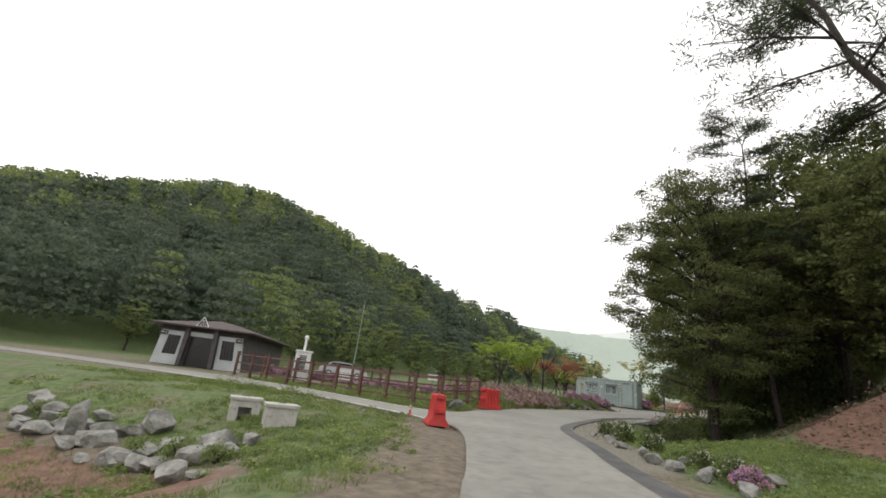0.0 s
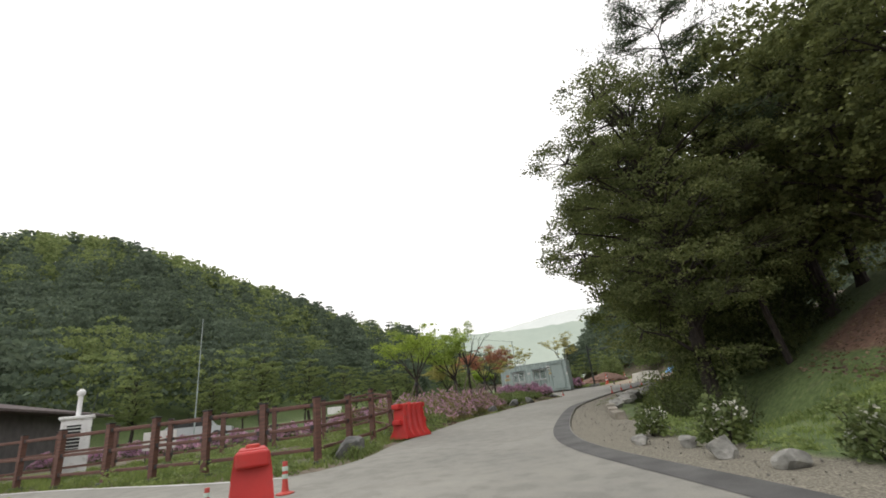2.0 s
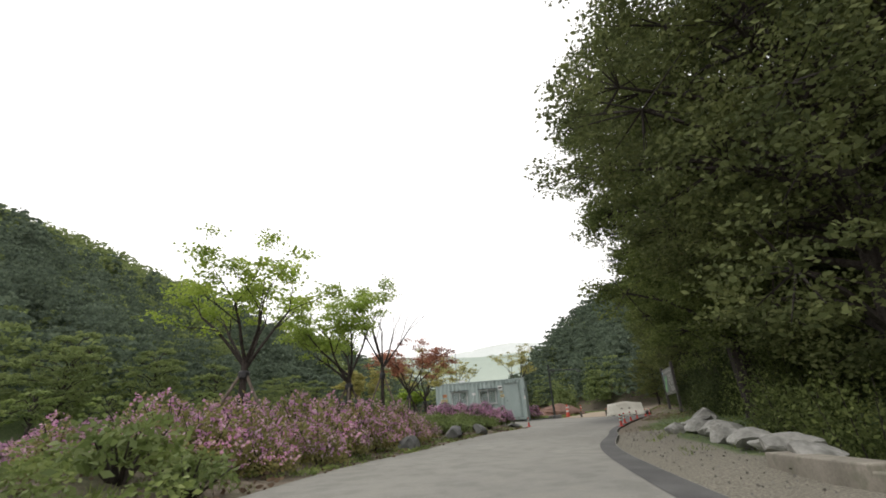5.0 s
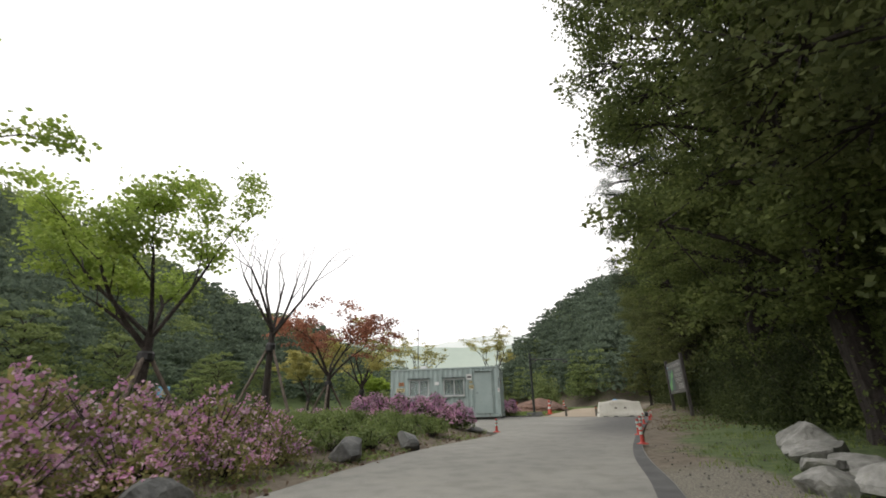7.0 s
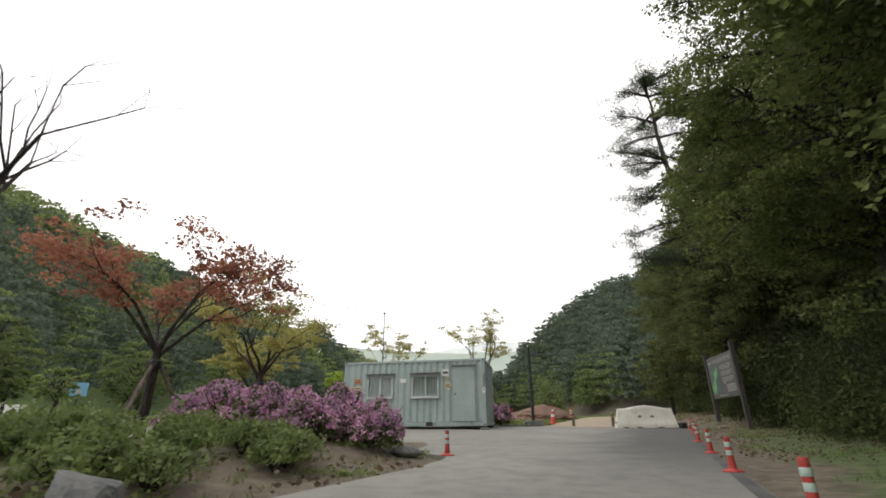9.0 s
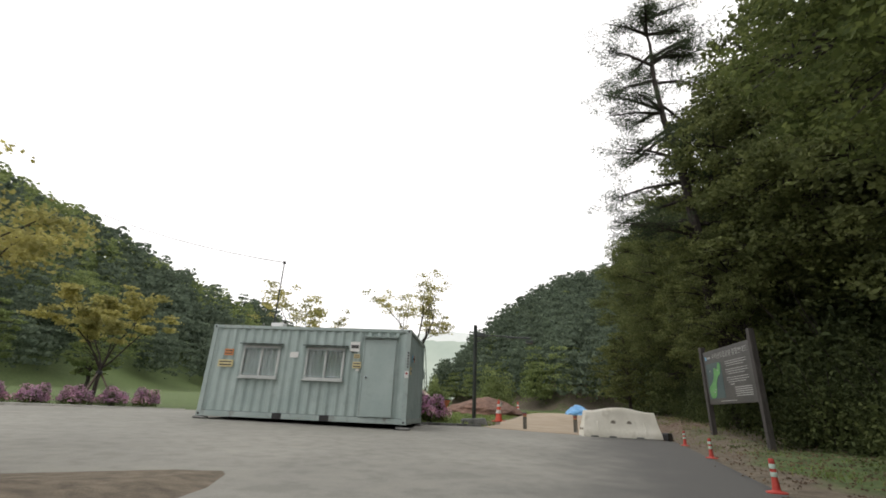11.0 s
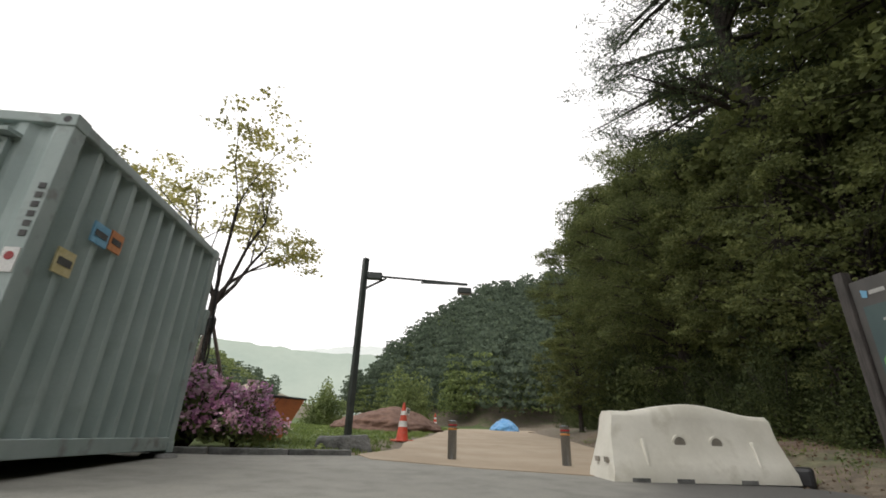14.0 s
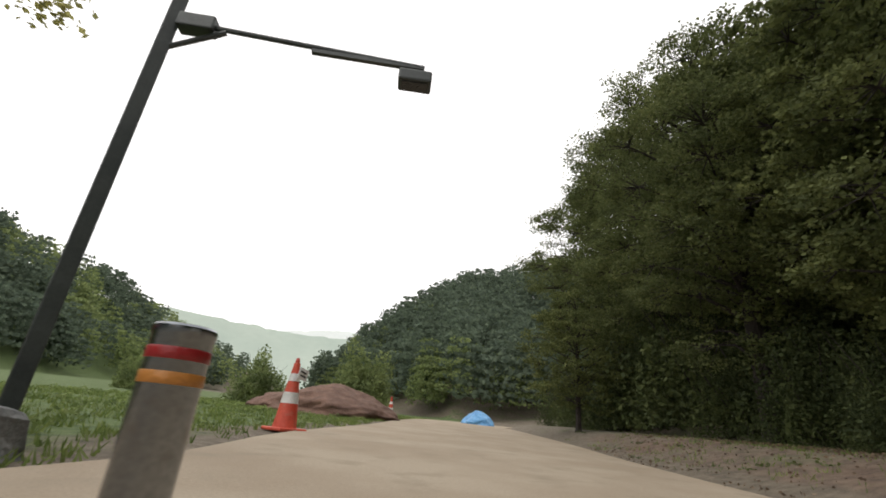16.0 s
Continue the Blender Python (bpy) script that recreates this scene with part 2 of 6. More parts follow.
glass_mat, gn, gl, gb = material("window_glass", 0.05)
gb.inputs["Transmission Weight"].default_value, gb.inputs["IOR"].default_value = 0.9, 1.45
gb.inputs["Base Color"].default_value = (0.8, 0.88, 0.86, 1)
DARK_GLASS = surface("dark_tinted_glass", (0.012, 0.014, 0.015), (0.02, 0.023, 0.024), 1, 0.1)

OAK_LEAF = leaf_material("broad_leaves", (0.07, 0.086, 0.034), (0.148, 0.174, 0.066), (0.25, 0.285, 0.115), 0.85, 0.42)
OAK_MID = leaf_material("mid_green_broad_leaves", (0.065, 0.085, 0.032), (0.14, 0.168, 0.066), (0.24, 0.27, 0.115), 0.85, 0.42)
OAK_LIGHT = leaf_material("light_broad_leaves", (0.065, 0.09, 0.03), (0.142, 0.18, 0.06), (0.24, 0.285, 0.1), 0.85, 0.45)
PINE_LEAF = leaf_material("pine_needles", (0.036, 0.056, 0.034), (0.07, 0.1, 0.056), (0.12, 0.15, 0.075), 0.85, 0.3)
SHRUB_LEAF = leaf_material("shrub_leaves", (0.06, 0.085, 0.03), (0.11, 0.15, 0.05), (0.18, 0.21, 0.08))
DRY_LEAF = leaf_material("azalea_leaves", (0.14, 0.145, 0.055), (0.29, 0.3, 0.115), (0.45, 0.36, 0.18), 0.6, 0.45)
GRASS_LEAF = leaf_material("grass_blades", (0.1, 0.15, 0.04), (0.175, 0.24, 0.07), (0.28, 0.31, 0.12), 0.8, 0.4)
LITTER_LEAF = leaf_material("dry_leaf_litter", (0.09, 0.06, 0.04), (0.17, 0.12, 0.085), (0.3, 0.23, 0.17))
MAPLE_LEAF = leaf_material("fresh_maple_leaves", (0.169, 0.26, 0.039), (0.325, 0.442, 0.078), (0.468, 0.546, 0.13), 0.5, 0.6)
MAPLE_GREEN = leaf_material("green_maple_leaves", (0.2, 0.3, 0.05), (0.34, 0.45, 0.1), (0.46, 0.56, 0.18), 0.5, 0.6)
MAPLE_RED = leaf_material("red_maple_leaves", (0.2, 0.075, 0.055), (0.36, 0.16, 0.11), (0.47, 0.26, 0.17), 0.6, 0.6)
MAPLE_GOLD = leaf_material("golden_maple_leaves", (0.26, 0.25, 0.07), (0.4, 0.38, 0.14), (0.5, 0.48, 0.22), 0.6, 0.6)
YELLOW_LEAF = leaf_material("yellow_shrub_leaves", (0.12, 0.17, 0.055), (0.22, 0.29, 0.1), (0.32, 0.37, 0.16), 0.5, 0.45)
PINK_PETAL = leaf_material("pink_azalea_petals", (0.42, 0.16, 0.38), (0.6, 0.3, 0.53), (0.72, 0.48, 0.64), 0.6, 0.3)
PALE_PETAL = leaf_material("pale_pink_azalea_petals", (0.5, 0.26, 0.42), (0.62, 0.4, 0.54), (0.75, 0.6, 0.68), 0.6, 0.3)
WHITE_PETAL = leaf_material("white_petals", (0.6, 0.6, 0.56), (0.7, 0.7, 0.66), (0.8, 0.8, 0.76), 0.6, 0.3)
# Hillside pines: paler and bluer than near ones, haze mixed into the leaf colour.
HILL_PINE = leaf_material("haze_tinted_conifer_foliage", (0.092, 0.124, 0.092), (0.122, 0.162, 0.118), (0.152, 0.196, 0.14), 0.95, 0.4)
HILL_LEAF = leaf_material("hill_broadleaf_foliage", (0.15, 0.2, 0.08), (0.21, 0.265, 0.11), (0.27, 0.32, 0.14), 0.9, 0.45)
# Distance haze is painted into these two base colours; the air itself is clear.
FAR_HILL = surface("distant_woods_painted_haze", (0.34, 0.40, 0.345), (0.40, 0.455, 0.39), 0.02, 1.0, grain=0.2, speck=0.12)
FARTHER_HILL = surface("farthest_woods_painted_haze", (0.58, 0.615, 0.59), (0.63, 0.66, 0.635), 0.02, 1.0, grain=0.2, speck=0.12)
GRAVEL = surface("mixed_grey_gravel", (0.09, 0.085, 0.075), (0.23, 0.22, 0.195), 9, 0.9, grain=30)
OLD_CONCRETE = surface("stained_old_concrete", (0.17, 0.155, 0.125), (0.29, 0.265, 0.22), 2.0, 0.9, grain=40, wear=(0.13, 0.13, 0.09))
LOW_LEAF = leaf_material("low_shrub_leaves", (0.12, 0.17, 0.055), (0.22, 0.29, 0.1), (0.32, 0.37, 0.16), 0.5, 0.45)
# Darker than the other broad leaves, to stand for shade under the canopy.
UNDER_LEAF = leaf_material("understory_leaves_painted_shade", (0.03, 0.045, 0.018), (0.07, 0.092, 0.034), (0.13, 0.155, 0.06), 0.85, 0.35)


# ---- building helpers ----
class Shape:
    """Collects vertices and faces for one mesh."""

    def __init__(self):
        self.v, self.f = [], []

    def add(self, verts, faces):
        k = len(self.v)
        self.v += [tuple(p) for p in verts]
        self.f += [tuple(k + i for i in q) for q in faces]
        return self

    def box(self, c, s, m=None, taper=1.0, bevel=0.0):
        bm = bmesh.new()
        bmesh.ops.create_cube(bm, size=1)
        for p in bm.verts:
            k = taper if p.co.z > 0 else 1.0
            p.co = Vector((p.co.x * s[0] * k, p.co.y * s[1] * k, p.co.z * s[2]))
        if bevel:
            bmesh.ops.bevel(bm, geom=list(bm.edges), offset=bevel, segments=2, affect="EDGES", profile=0.5)
        place = Matrix.Translation(c) @ (m or Matrix())
        bm.verts.index_update()
        self.add([place @ p.co for p in bm.verts], [[q.index for q in f.verts] for f in bm.faces])
        bm.free()
        return self

    def tube(self, a, b, r0, r1=None, n=8, caps=True):
        a, b = Vector(a), Vector(b)
        r1 = r0 if r1 is None else r1
        d = (b - a).normalized()
        u = d.orthogonal().normalized()
        w = d.cross(u)
        ring = [(math.cos(2 * math.pi * i / n), math.sin(2 * math.pi * i / n)) for i in range(n)]
        v = [a + (u * c + w * s) * r0 for c, s in ring] + [b + (u * c + w * s) * r1 for c, s in ring]
        f = [(i, (i + 1) % n, n + (i + 1) % n, n + i) for i in range(n)]
        if caps:
            f += [tuple(range(n - 1, -1, -1)), tuple(range(n, 2 * n))]
        return self.add(v, f)

    def lathe(self, profile, n=16, c=(0, 0, 0)):
        v, f = [], []
        for r, z in profile:
            v += [(c[0] + r * math.cos(2 * math.pi * i / n), c[1] + r * math.sin(2 * math.pi * i / n), c[2] + z) for i in range(n)]
        for j in range(len(profile) - 1):
            f += [(j * n + i, j * n + (i + 1) % n, (j + 1) * n + (i + 1) % n, (j + 1) * n + i) for i in range(n)]
        f += [tuple(range(n - 1, -1, -1)), tuple(range((len(profile) - 1) * n, len(profile) * n))]
        return self.add(v, f)

    def prism(self, outline, y0, y1):
        """An outline in x and z, carried from y0 to y1."""
        n = len(outline)
        v = [(x, y0, z) for x, z in outline] + [(x, y1, z) for x, z in outline]
        f = [tuple(range(n)), tuple(range(2 * n - 1, n - 1, -1))]
        f += [(i, n + i, n + (i + 1) % n, (i + 1) % n) for i in range(n)]
        return self.add(v, f)

    def mesh(self, name, mat, smooth=False):
        me = bpy.data.meshes.new(name)
        me.from_pydata(self.v, [], self.f)
        bm = bmesh.new()
        bm.from_mesh(me)
        bmesh.ops.recalc_face_normals(bm, faces=bm.faces)
        bm.to_mesh(me)
        bm.free()
        me.materials.append(mat)
        if smooth:
            me.shade_smooth()
            me.set_sharp_from_angle(angle=radians(40))
        return me


def part(name, shape, mat, parent, label="", smooth=False):
    ob = new(name, shape.mesh(name, mat, smooth))
    ob.parent = parent
    if label:
        ob["label"] = label
    return ob


def thing(name, m, label, category, group=""):
    return tagged(at_pose(new(name), m), label, category, group)


def at_pose(ob, m):
    ob.matrix_world = m
    return ob


def single(name, shape, mat, m, label, category, group="", smooth=False, kind=""):
    ob = new(name, shape.mesh(name, mat, smooth))
    ob.matrix_world = m
    return tagged(ob, label, category, group, kind)


def quads(name, verts, faces, mat):
    """A mesh from arrays of vertices (n, 3) and four-sided faces (k, 4)."""
    me = bpy.data.meshes.new(name)
    me.vertices.add(len(verts))
    me.vertices.foreach_set("co", np.asarray(verts, dtype=np.float32).ravel())
    me.loops.add(len(faces) * 4)
    me.loops.foreach_set("vertex_index", np.asarray(faces, dtype=np.int32).ravel())
    me.polygons.add(len(faces))
    me.polygons.foreach_set("loop_start", np.arange(0, len(faces) * 4, 4, dtype=np.int32))
    me.update(calc_edges=True)
    me.materials.append(mat)
    return me


def leaves(centres, size, rng, flat=0.0, slim=0.55, droop=0.0):
    """Small folded leaves, one at each centre, turned by chance: vertices and faces."""
    c = np.asarray(centres, dtype=float)
    n = len(c)
    a = rng.normal(size=(n, 3))
    a[:, 2] = a[:, 2] * (1 - flat) - droop
    a /= np.linalg.norm(a, axis=1)[:, None] + 1e-9
    u = rng.normal(size=(n, 3))
    u[:, 2] *= 1 - flat
    b = np.cross(a, u)
    b /= np.linalg.norm(b, axis=1)[:, None] + 1e-9
    nn = np.cross(a, b)
    s = (size * rng.uniform(0.6, 1.35, n))[:, None]
    v = np.empty((n, 4, 3))
    v[:, 0], v[:, 2] = c - a * s * 0.5, c + a * s * 0.5
    v[:, 1], v[:, 3] = c + b * s * slim * 0.5 + nn * s * 0.1, c - b * s * slim * 0.5 + nn * s * 0.1
    return v.reshape(-1, 3), np.arange(n * 4).reshape(-1, 4)


def joined(*sets):
    vs, fs, k = [], [], 0
    for v, f in sets:
        vs.append(v)
        fs.append(f + k)
        k += len(v)
    return np.concatenate(vs), np.concatenate(fs)


# ---- the lie of the land ----
SLOPE = (-0.08, 0.0087, 0.0286)


def plane(x, y):
    return SLOPE[0] + SLOPE[1] * x + SLOPE[2] * y


def smooth(a, b, x):
    k = np.clip((x - a) / (b - a), 0, 1)
    return k * k * (3 - 2 * k)


RIGHT_EDGE = [(3.0, -14), (4.0, 2), (4.7, 7.8), (5.0, 10.4), (5.45, 13), (5.9, 16.5), (6.7, 18.9), (8.4, 22), (10.9, 26), (12.6, 28.3),
              (14.6, 30.4), (16.5, 32.5), (19.1, 35), (23.7, 39.1), (28.6, 43.3), (31.4, 45.8), (32.7, 47.6)]
LEFT_EDGE = [(-0.3, -14), (0.1, 0), (0.8, 6.3), (1.1, 8.2), (1.5, 12), (1.4, 14.3), (0.6, 15.6), (-0.3, 16.6), (-4, 20.0), (-8.6, 22.9), (-13.6, 25.1),
             (-22, 28), (-40, 33), (-40, 36), (-22, 31), (-11.1, 27.7), (-5.3, 24.2), (-0.9, 20.4), (0.9, 19.2), (2.3, 20.2), (3.3, 22.3),
             (4.9, 24.7), (7.5, 28.6), (9.7, 30.9), (11.1, 32.7), (13.7, 35.6), (15.7, 37.3), (17.3, 38.7), (17.9, 40), (16.5, 42.5),
             (13, 47), (9, 53), (11, 58), (18, 60), (24, 56.5), (26.3, 53.2), (28.9, 52.5), (29.9, 52.1)]
CLAY_EDGE = [(29.0, 51.8), (31.1, 54.0), (33.5, 57), (38.5, 62), (44.6, 68.7), (54, 78), (60, 82.5), (69, 85), (84, 85), (84, 80.5), (70, 80), (62.5, 76.5),
             (57, 71), (44.3, 58.9), (40, 55.2), (36, 51.2), (32.7, 47.6)]
ROAD_OUTLINE = LEFT_EDGE + RIGHT_EDGE[::-1]
RX, RY = np.array([p[0] for p in RIGHT_EDGE + CLAY_EDGE[-2:9:-1]]), np.array([p[1] for p in RIGHT_EDGE + CLAY_EDGE[-2:9:-1]])
LX = np.array([p[0] for p in LEFT_EDGE[:6]] + [0.9] + [p[0] for p in LEFT_EDGE[19:28]] + [p[0] for p in CLAY_EDGE[:8]])
LY = np.array([p[1] for p in LEFT_EDGE[:6]] + [19.2] + [p[1] for p in LEFT_EDGE[19:28]] + [p[1] for p in CLAY_EDGE[:8]])


def off_right(x, y):
    """Metres to the right of the road's right edge, about."""
    return (x - np.interp(y, RY, RX)) * np.where(y > 17, 0.74, 0.98)


def off_left(x, y):
    return (np.interp(y, LY, LX) - x) * np.where(y > 20, 0.74, 0.98)


def off_outline(outline, x, y):
    """Distance to an outline: below nought inside."""
    x, y = np.asarray(x, float), np.asarray(y, float)
    best, inside = np.full(x.shape, 1e9), np.zeros(x.shape, bool)
    for (x0, y0), (x1, y1) in zip(outline, outline[1:] + outline[:1]):
        dx, dy = x1 - x0, y1 - y0
        k = np.clip(((x - x0) * dx + (y - y0) * dy) / (dx * dx + dy * dy), 0, 1)
        best = np.minimum(best, np.hypot(x - x0 - k * dx, y - y0 - k * dy))
        if y0 != y1:
            inside ^= ((y0 > y) != (y1 > y)) & (x < x0 + (y - y0) * dx / dy)
    return np.where(inside, -best, best)


RIDGE_AZ = np.array([-180, -120, -75, -60, -45, -36.7, -26, -19.6, -10.5, -2.6, 3.7, 11, 18, 30, 60, 90, 150, 180.0])
RIDGE_EL = np.array([5, 5, 9, 11.5, 14.2, 16.4, 19.4, 19.5, 16.9, 14.2, 11.6, 9.4, 6.5, 3, 3, 3, 4, 5.0])
RIDGE_D = np.array([260, 260, 240, 230, 225, 225, 225, 225, 225, 230, 250, 290, 380, 420, 420, 420, 300, 260.0])


# the wooded slope beyond the path, as seen from where the path begins
SPUR_AT = (28.8, 49.0)
SPUR_AZ = np.array([25, 29, 31.0, 32.8, 38.0, 45.0, 57.0, 70, 90, 110.0])
SPUR_EL = np.array([0, 3.0, 6.6, 9.9, 13.9, 17.6, 20.6, 21.5, 20, 12.0])
SPUR_FOOT = np.array([120, 112, 104, 96, 74, 58, 74, 80, 80, 80.0])
SPUR_D = 138.0


def spur(x, y):
    """Angle, distance, and how far up the slope beyond the path a place lies (0 foot, 1 crest)."""
    dx, dy = x - SPUR_AT[0], y - SPUR_AT[1]
    a, r = np.degrees(np.arctan2(dx, dy)), np.hypot(dx, dy)
    foot = np.interp(a, SPUR_AZ, SPUR_FOOT)
    return a, r, (r - foot) / (SPUR_D - foot)


FOOT_AZ = np.array([-180, -20, -8, 2, 10, 18, 30, 180.0])
FOOT_D = np.array([57, 57, 74, 115, 160, 230, 300, 200.0])


def rise(x, y):
    """What the hills and banks add to the sloping valley floor."""
    r, az = np.hypot(x, y), np.degrees(np.arctan2(x, y))
    d, el = np.interp(az, RIDGE_AZ, RIDGE_D), np.interp(az, RIDGE_AZ, RIDGE_EL)
    top = np.maximum(d * np.tan(np.radians(el)) - 9 - 0.0286 * d * np.cos(np.radians(az)), 0)
    foot = np.interp(az, FOOT_AZ, FOOT_D)
    k = np.clip((r - foot) / (d - foot), 0, 1)
    z = top * (0.35 * k + 0.65 * smooth(0, 1, k)) * (1 - 0.5 * smooth(1.0, 2.2, r / d))
    a, r2, k = spur(x, y)
    crest = np.maximum(SPUR_D * np.tan(np.radians(np.interp(a, SPUR_AZ, SPUR_EL))) - 13.0, 0) * ((a > 25) & (a < 110))
    k = np.clip(k, 0, 1)
    z = np.maximum(z, crest * (0.5 * k + 0.5 * smooth(0, 1, k)) * (1 - 0.7 * smooth(1.0, 2.0, r2 / SPUR_D)))
    s = off_right(x, y)
    near = smooth(120, 70, y) * smooth(120, 60, x)
    mound = 0.10 * np.clip(s - 1.6, 0, 5) + 0.45 * np.clip(s - 7.6, 0, 9)
    gully = -1.7 * smooth(1.9, 2.6, s) * smooth(6.5, 4.4, s) + 0.55 * np.clip(s - 6.0, 0, 12)
    bank = 0.035 * np.clip(s - 0.5, 0, 5) + 0.42 * np.clip(s - 5.0, 0, 16)
    a, b = smooth(15.5, 17.5, y), smooth(27.5, 31, y)
    bank = bank + 0.5 * smooth(0.3, 2.4, s) * smooth(43, 49, y)
    z = z + near * (mound * (1 - a) + gully * a * (1 - b) + bank * b) * smooth(-30, -12, y)
    t = off_left(x, y)
    low = smooth(1.5, 6.5, t) * smooth(13.5, 7.5, y + 0.52 * (x + 3)) * smooth(-40, -20, x)
    z = z - 1.05 * low
    bed = smooth(0.3, 2.2, t) * smooth(24.5, 27, y) * smooth(46, 40, y) * smooth(1, 5, x)
    return z + 0.35 * bed


def soft_noise(x, y, scale, seed=0):
    return np.array([noise.noise((a * scale, b * scale, seed * 7.3)) for a, b in zip(np.ravel(x), np.ravel(y))]).reshape(np.shape(x))


def land(x, y):
    return plane(x, y) * smooth(700, 250, np.hypot(x, y)) + rise(x, y)


def on_land(x, y):
    return float(land(np.float64(x), np.float64(y)))


def make_ground():
    n = 300
    u = np.linspace(-1, 1, n)
    xs = 16 + np.sinh(u * 5.0) / math.sinh(5.0) * 1900 * 0.4 + 40 * u
    ys = 28 + np.sinh(u * 5.0) / math.sinh(5.0) * 1900 * 0.4 + 44 * u
    x, y = np.meshgrid(xs, ys)
    road = np.minimum(off_outline(ROAD_OUTLINE, x, y), off_outline(CLAY_EDGE, x, y))
    bumps = soft_noise(x, y, 0.9) * 0.06 + soft_noise(x, y, 2.6, 3) * 0.03
    z = land(x, y) + bumps * smooth(0.1, 1.2, road) - 0.10 * smooth(0.1, -0.35, road) - 0.012
    i = np.arange(n * n).reshape(n, n)
    f = np.stack([i[:-1, :-1], i[:-1, 1:], i[1:, 1:], i[1:, :-1]], -1).reshape(-1, 4)
    me = quads("ground", np.stack([x, y, z], -1).reshape(-1, 3), f, GROUND)
    s, t = off_right(x, y), off_left(x, y)
    dirt = 0.25 + 0.45 * smooth(1.6, 0.3, road) + 0.5 * smooth(2.2, 0.6, t) * smooth(18, 14, y) * (t > -1)
    dirt = dirt + 0.9 * smooth(3.0, 4.2, t) * smooth(9.4, 8.6, y + 0.52 * (x + 3)) + 0.05 * smooth(0.2, 1.5, s) * smooth(28, 32, y) + 0.3 * smooth(0.2, 1.5, s) * smooth(42, 46, y)
    dirt = dirt + 0.3 * smooth(25, 27, y) * smooth(0, 1, t) * smooth(44, 40, y)
    dirt = dirt + 0.15 * smooth(0.5, 1.5, t) * smooth(26, 22, y)
    gravel = smooth(1.7, 0.9, s) * smooth(-0.3, 0.0, s) * smooth(8, 12, y) * smooth(34, 29, y)
    red = smooth(7.2, 8.2, s) * smooth(26, 20, y) + 0.45 * smooth(0.0, 1.0, s) * smooth(44, 48, y) * smooth(6, 4, s) * smooth(66, 58, y) + 0.85 * smooth(3.0, 4.2, t) * smooth(9.0, 8.2, y + 0.52 * (x + 3))
    for name, val in (("dirt", dirt), ("gravel", gravel), ("red", red)):
        me.attributes.new(name, "FLOAT", "POINT").data.foreach_set("value", np.clip(val, 0, 1).astype(np.float32).ravel())
    me.shade_smooth()
    return tagged(new("ground", me), "uneven grass, bare soil and gravel of a wooded valley floor", "ground", kind="structure")


def slab(name, outline, mat, lift, label, deep=0.16):
    """A paved surface that follows the sloping plane, with its own thickness."""
    bm = bmesh.new()
    top = [bm.verts.new((x, y, plane(x, y) + lift)) for x, y in outline]
    low = [bm.verts.new((x, y, plane(x, y) + lift - deep)) for x, y in outline]
    bmesh.ops.triangle_fill(bm, use_beauty=True, edges=[bm.edges.new((top[i], top[(i + 1) % len(top)])) for i in range(len(top))])
    for i in range(len(top)):
        j = (i + 1) % len(top)
        bm.faces.new((top[i], top[j], low[j], low[i]))
    bmesh.ops.recalc_face_normals(bm, faces=bm.faces)
    me = bpy.data.meshes.new(name)
    bm.to_mesh(me)
    bm.free()
    me.materials.append(mat)
    return tagged(new(name, me), label, "road", kind="structure")


def rounded(outline, steps=4, closed=True):
    """The outline with its corners rounded by a spline."""
    n, out = len(outline), []
    for i in range(n if closed else n - 1):
        p = [Vector(outline[(i + k) % n] if closed else outline[min(max(i + k, 0), n - 1)]) for k in (-1, 0, 1, 2)]
        for k in range(steps):
            t = k / steps
            q = 0.5 * (2 * p[1] + (p[2] - p[0]) * t + (2 * p[0] - 5 * p[1] + 4 * p[2] - p[3]) * t * t + (3 * p[1] - p[0] - 3 * p[2] + p[3]) * t ** 3)
            out.append((q.x, q.y))
    return out if closed else out + [tuple(outline[-1])]


make_ground()
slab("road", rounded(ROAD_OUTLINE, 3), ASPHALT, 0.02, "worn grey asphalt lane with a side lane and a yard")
slab("path", rounded(CLAY_EDGE, 3), CLAY, 0.03, "tan clay-coloured paved path leading up the valley")


def strip(name, line, width, mat, lift, label, category="road marking", end=None):
    """A flat band along a line on the plane; with an end width it tapers, to the left of the line."""
    end = width if end is None else end
    v, f = [], []
    pts = [Vector(p) for p in line]
    for i, p in enumerate(pts):
        d = (pts[min(i + 1, len(pts) - 1)] - pts[max(i - 1, 0)]).normalized()
        nrm = Vector((-d.y, d.x))
        wide = width + (end - width) * i / (len(pts) - 1)
        for k in (0, 1) if end != width else (-0.5, 0.5):
            q = p + nrm * wide * k
            v.append((q.x, q.y, plane(q.x, q.y) + lift))
    f = [(2 * i, 2 * i + 1, 2 * i + 3, 2 * i + 2) for i in range(len(pts) - 1)]
    ob = new(name, Shape().add(v, f).mesh(name, mat))
    return tagged(ob, label, category, kind="structure")


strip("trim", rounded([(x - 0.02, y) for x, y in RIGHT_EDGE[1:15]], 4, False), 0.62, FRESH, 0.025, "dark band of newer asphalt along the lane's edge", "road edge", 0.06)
strip("trim_1", rounded([(0.75, 15.55), (-0.25, 16.75), (-4, 20.15), (-8.6, 23.05), (-13.6, 25.25)], 4, False), 0.12, ROAD_PAINT, 0.026, "worn white line along the side lane", "road marking")
strip("trim_2", rounded([(0.9, 19.1), (-0.9, 20.3), (-5.3, 24.1), (-11.1, 27.6)], 4, False), 0.12, ROAD_PAINT, 0.026, "worn white line along the side lane", "road marking")


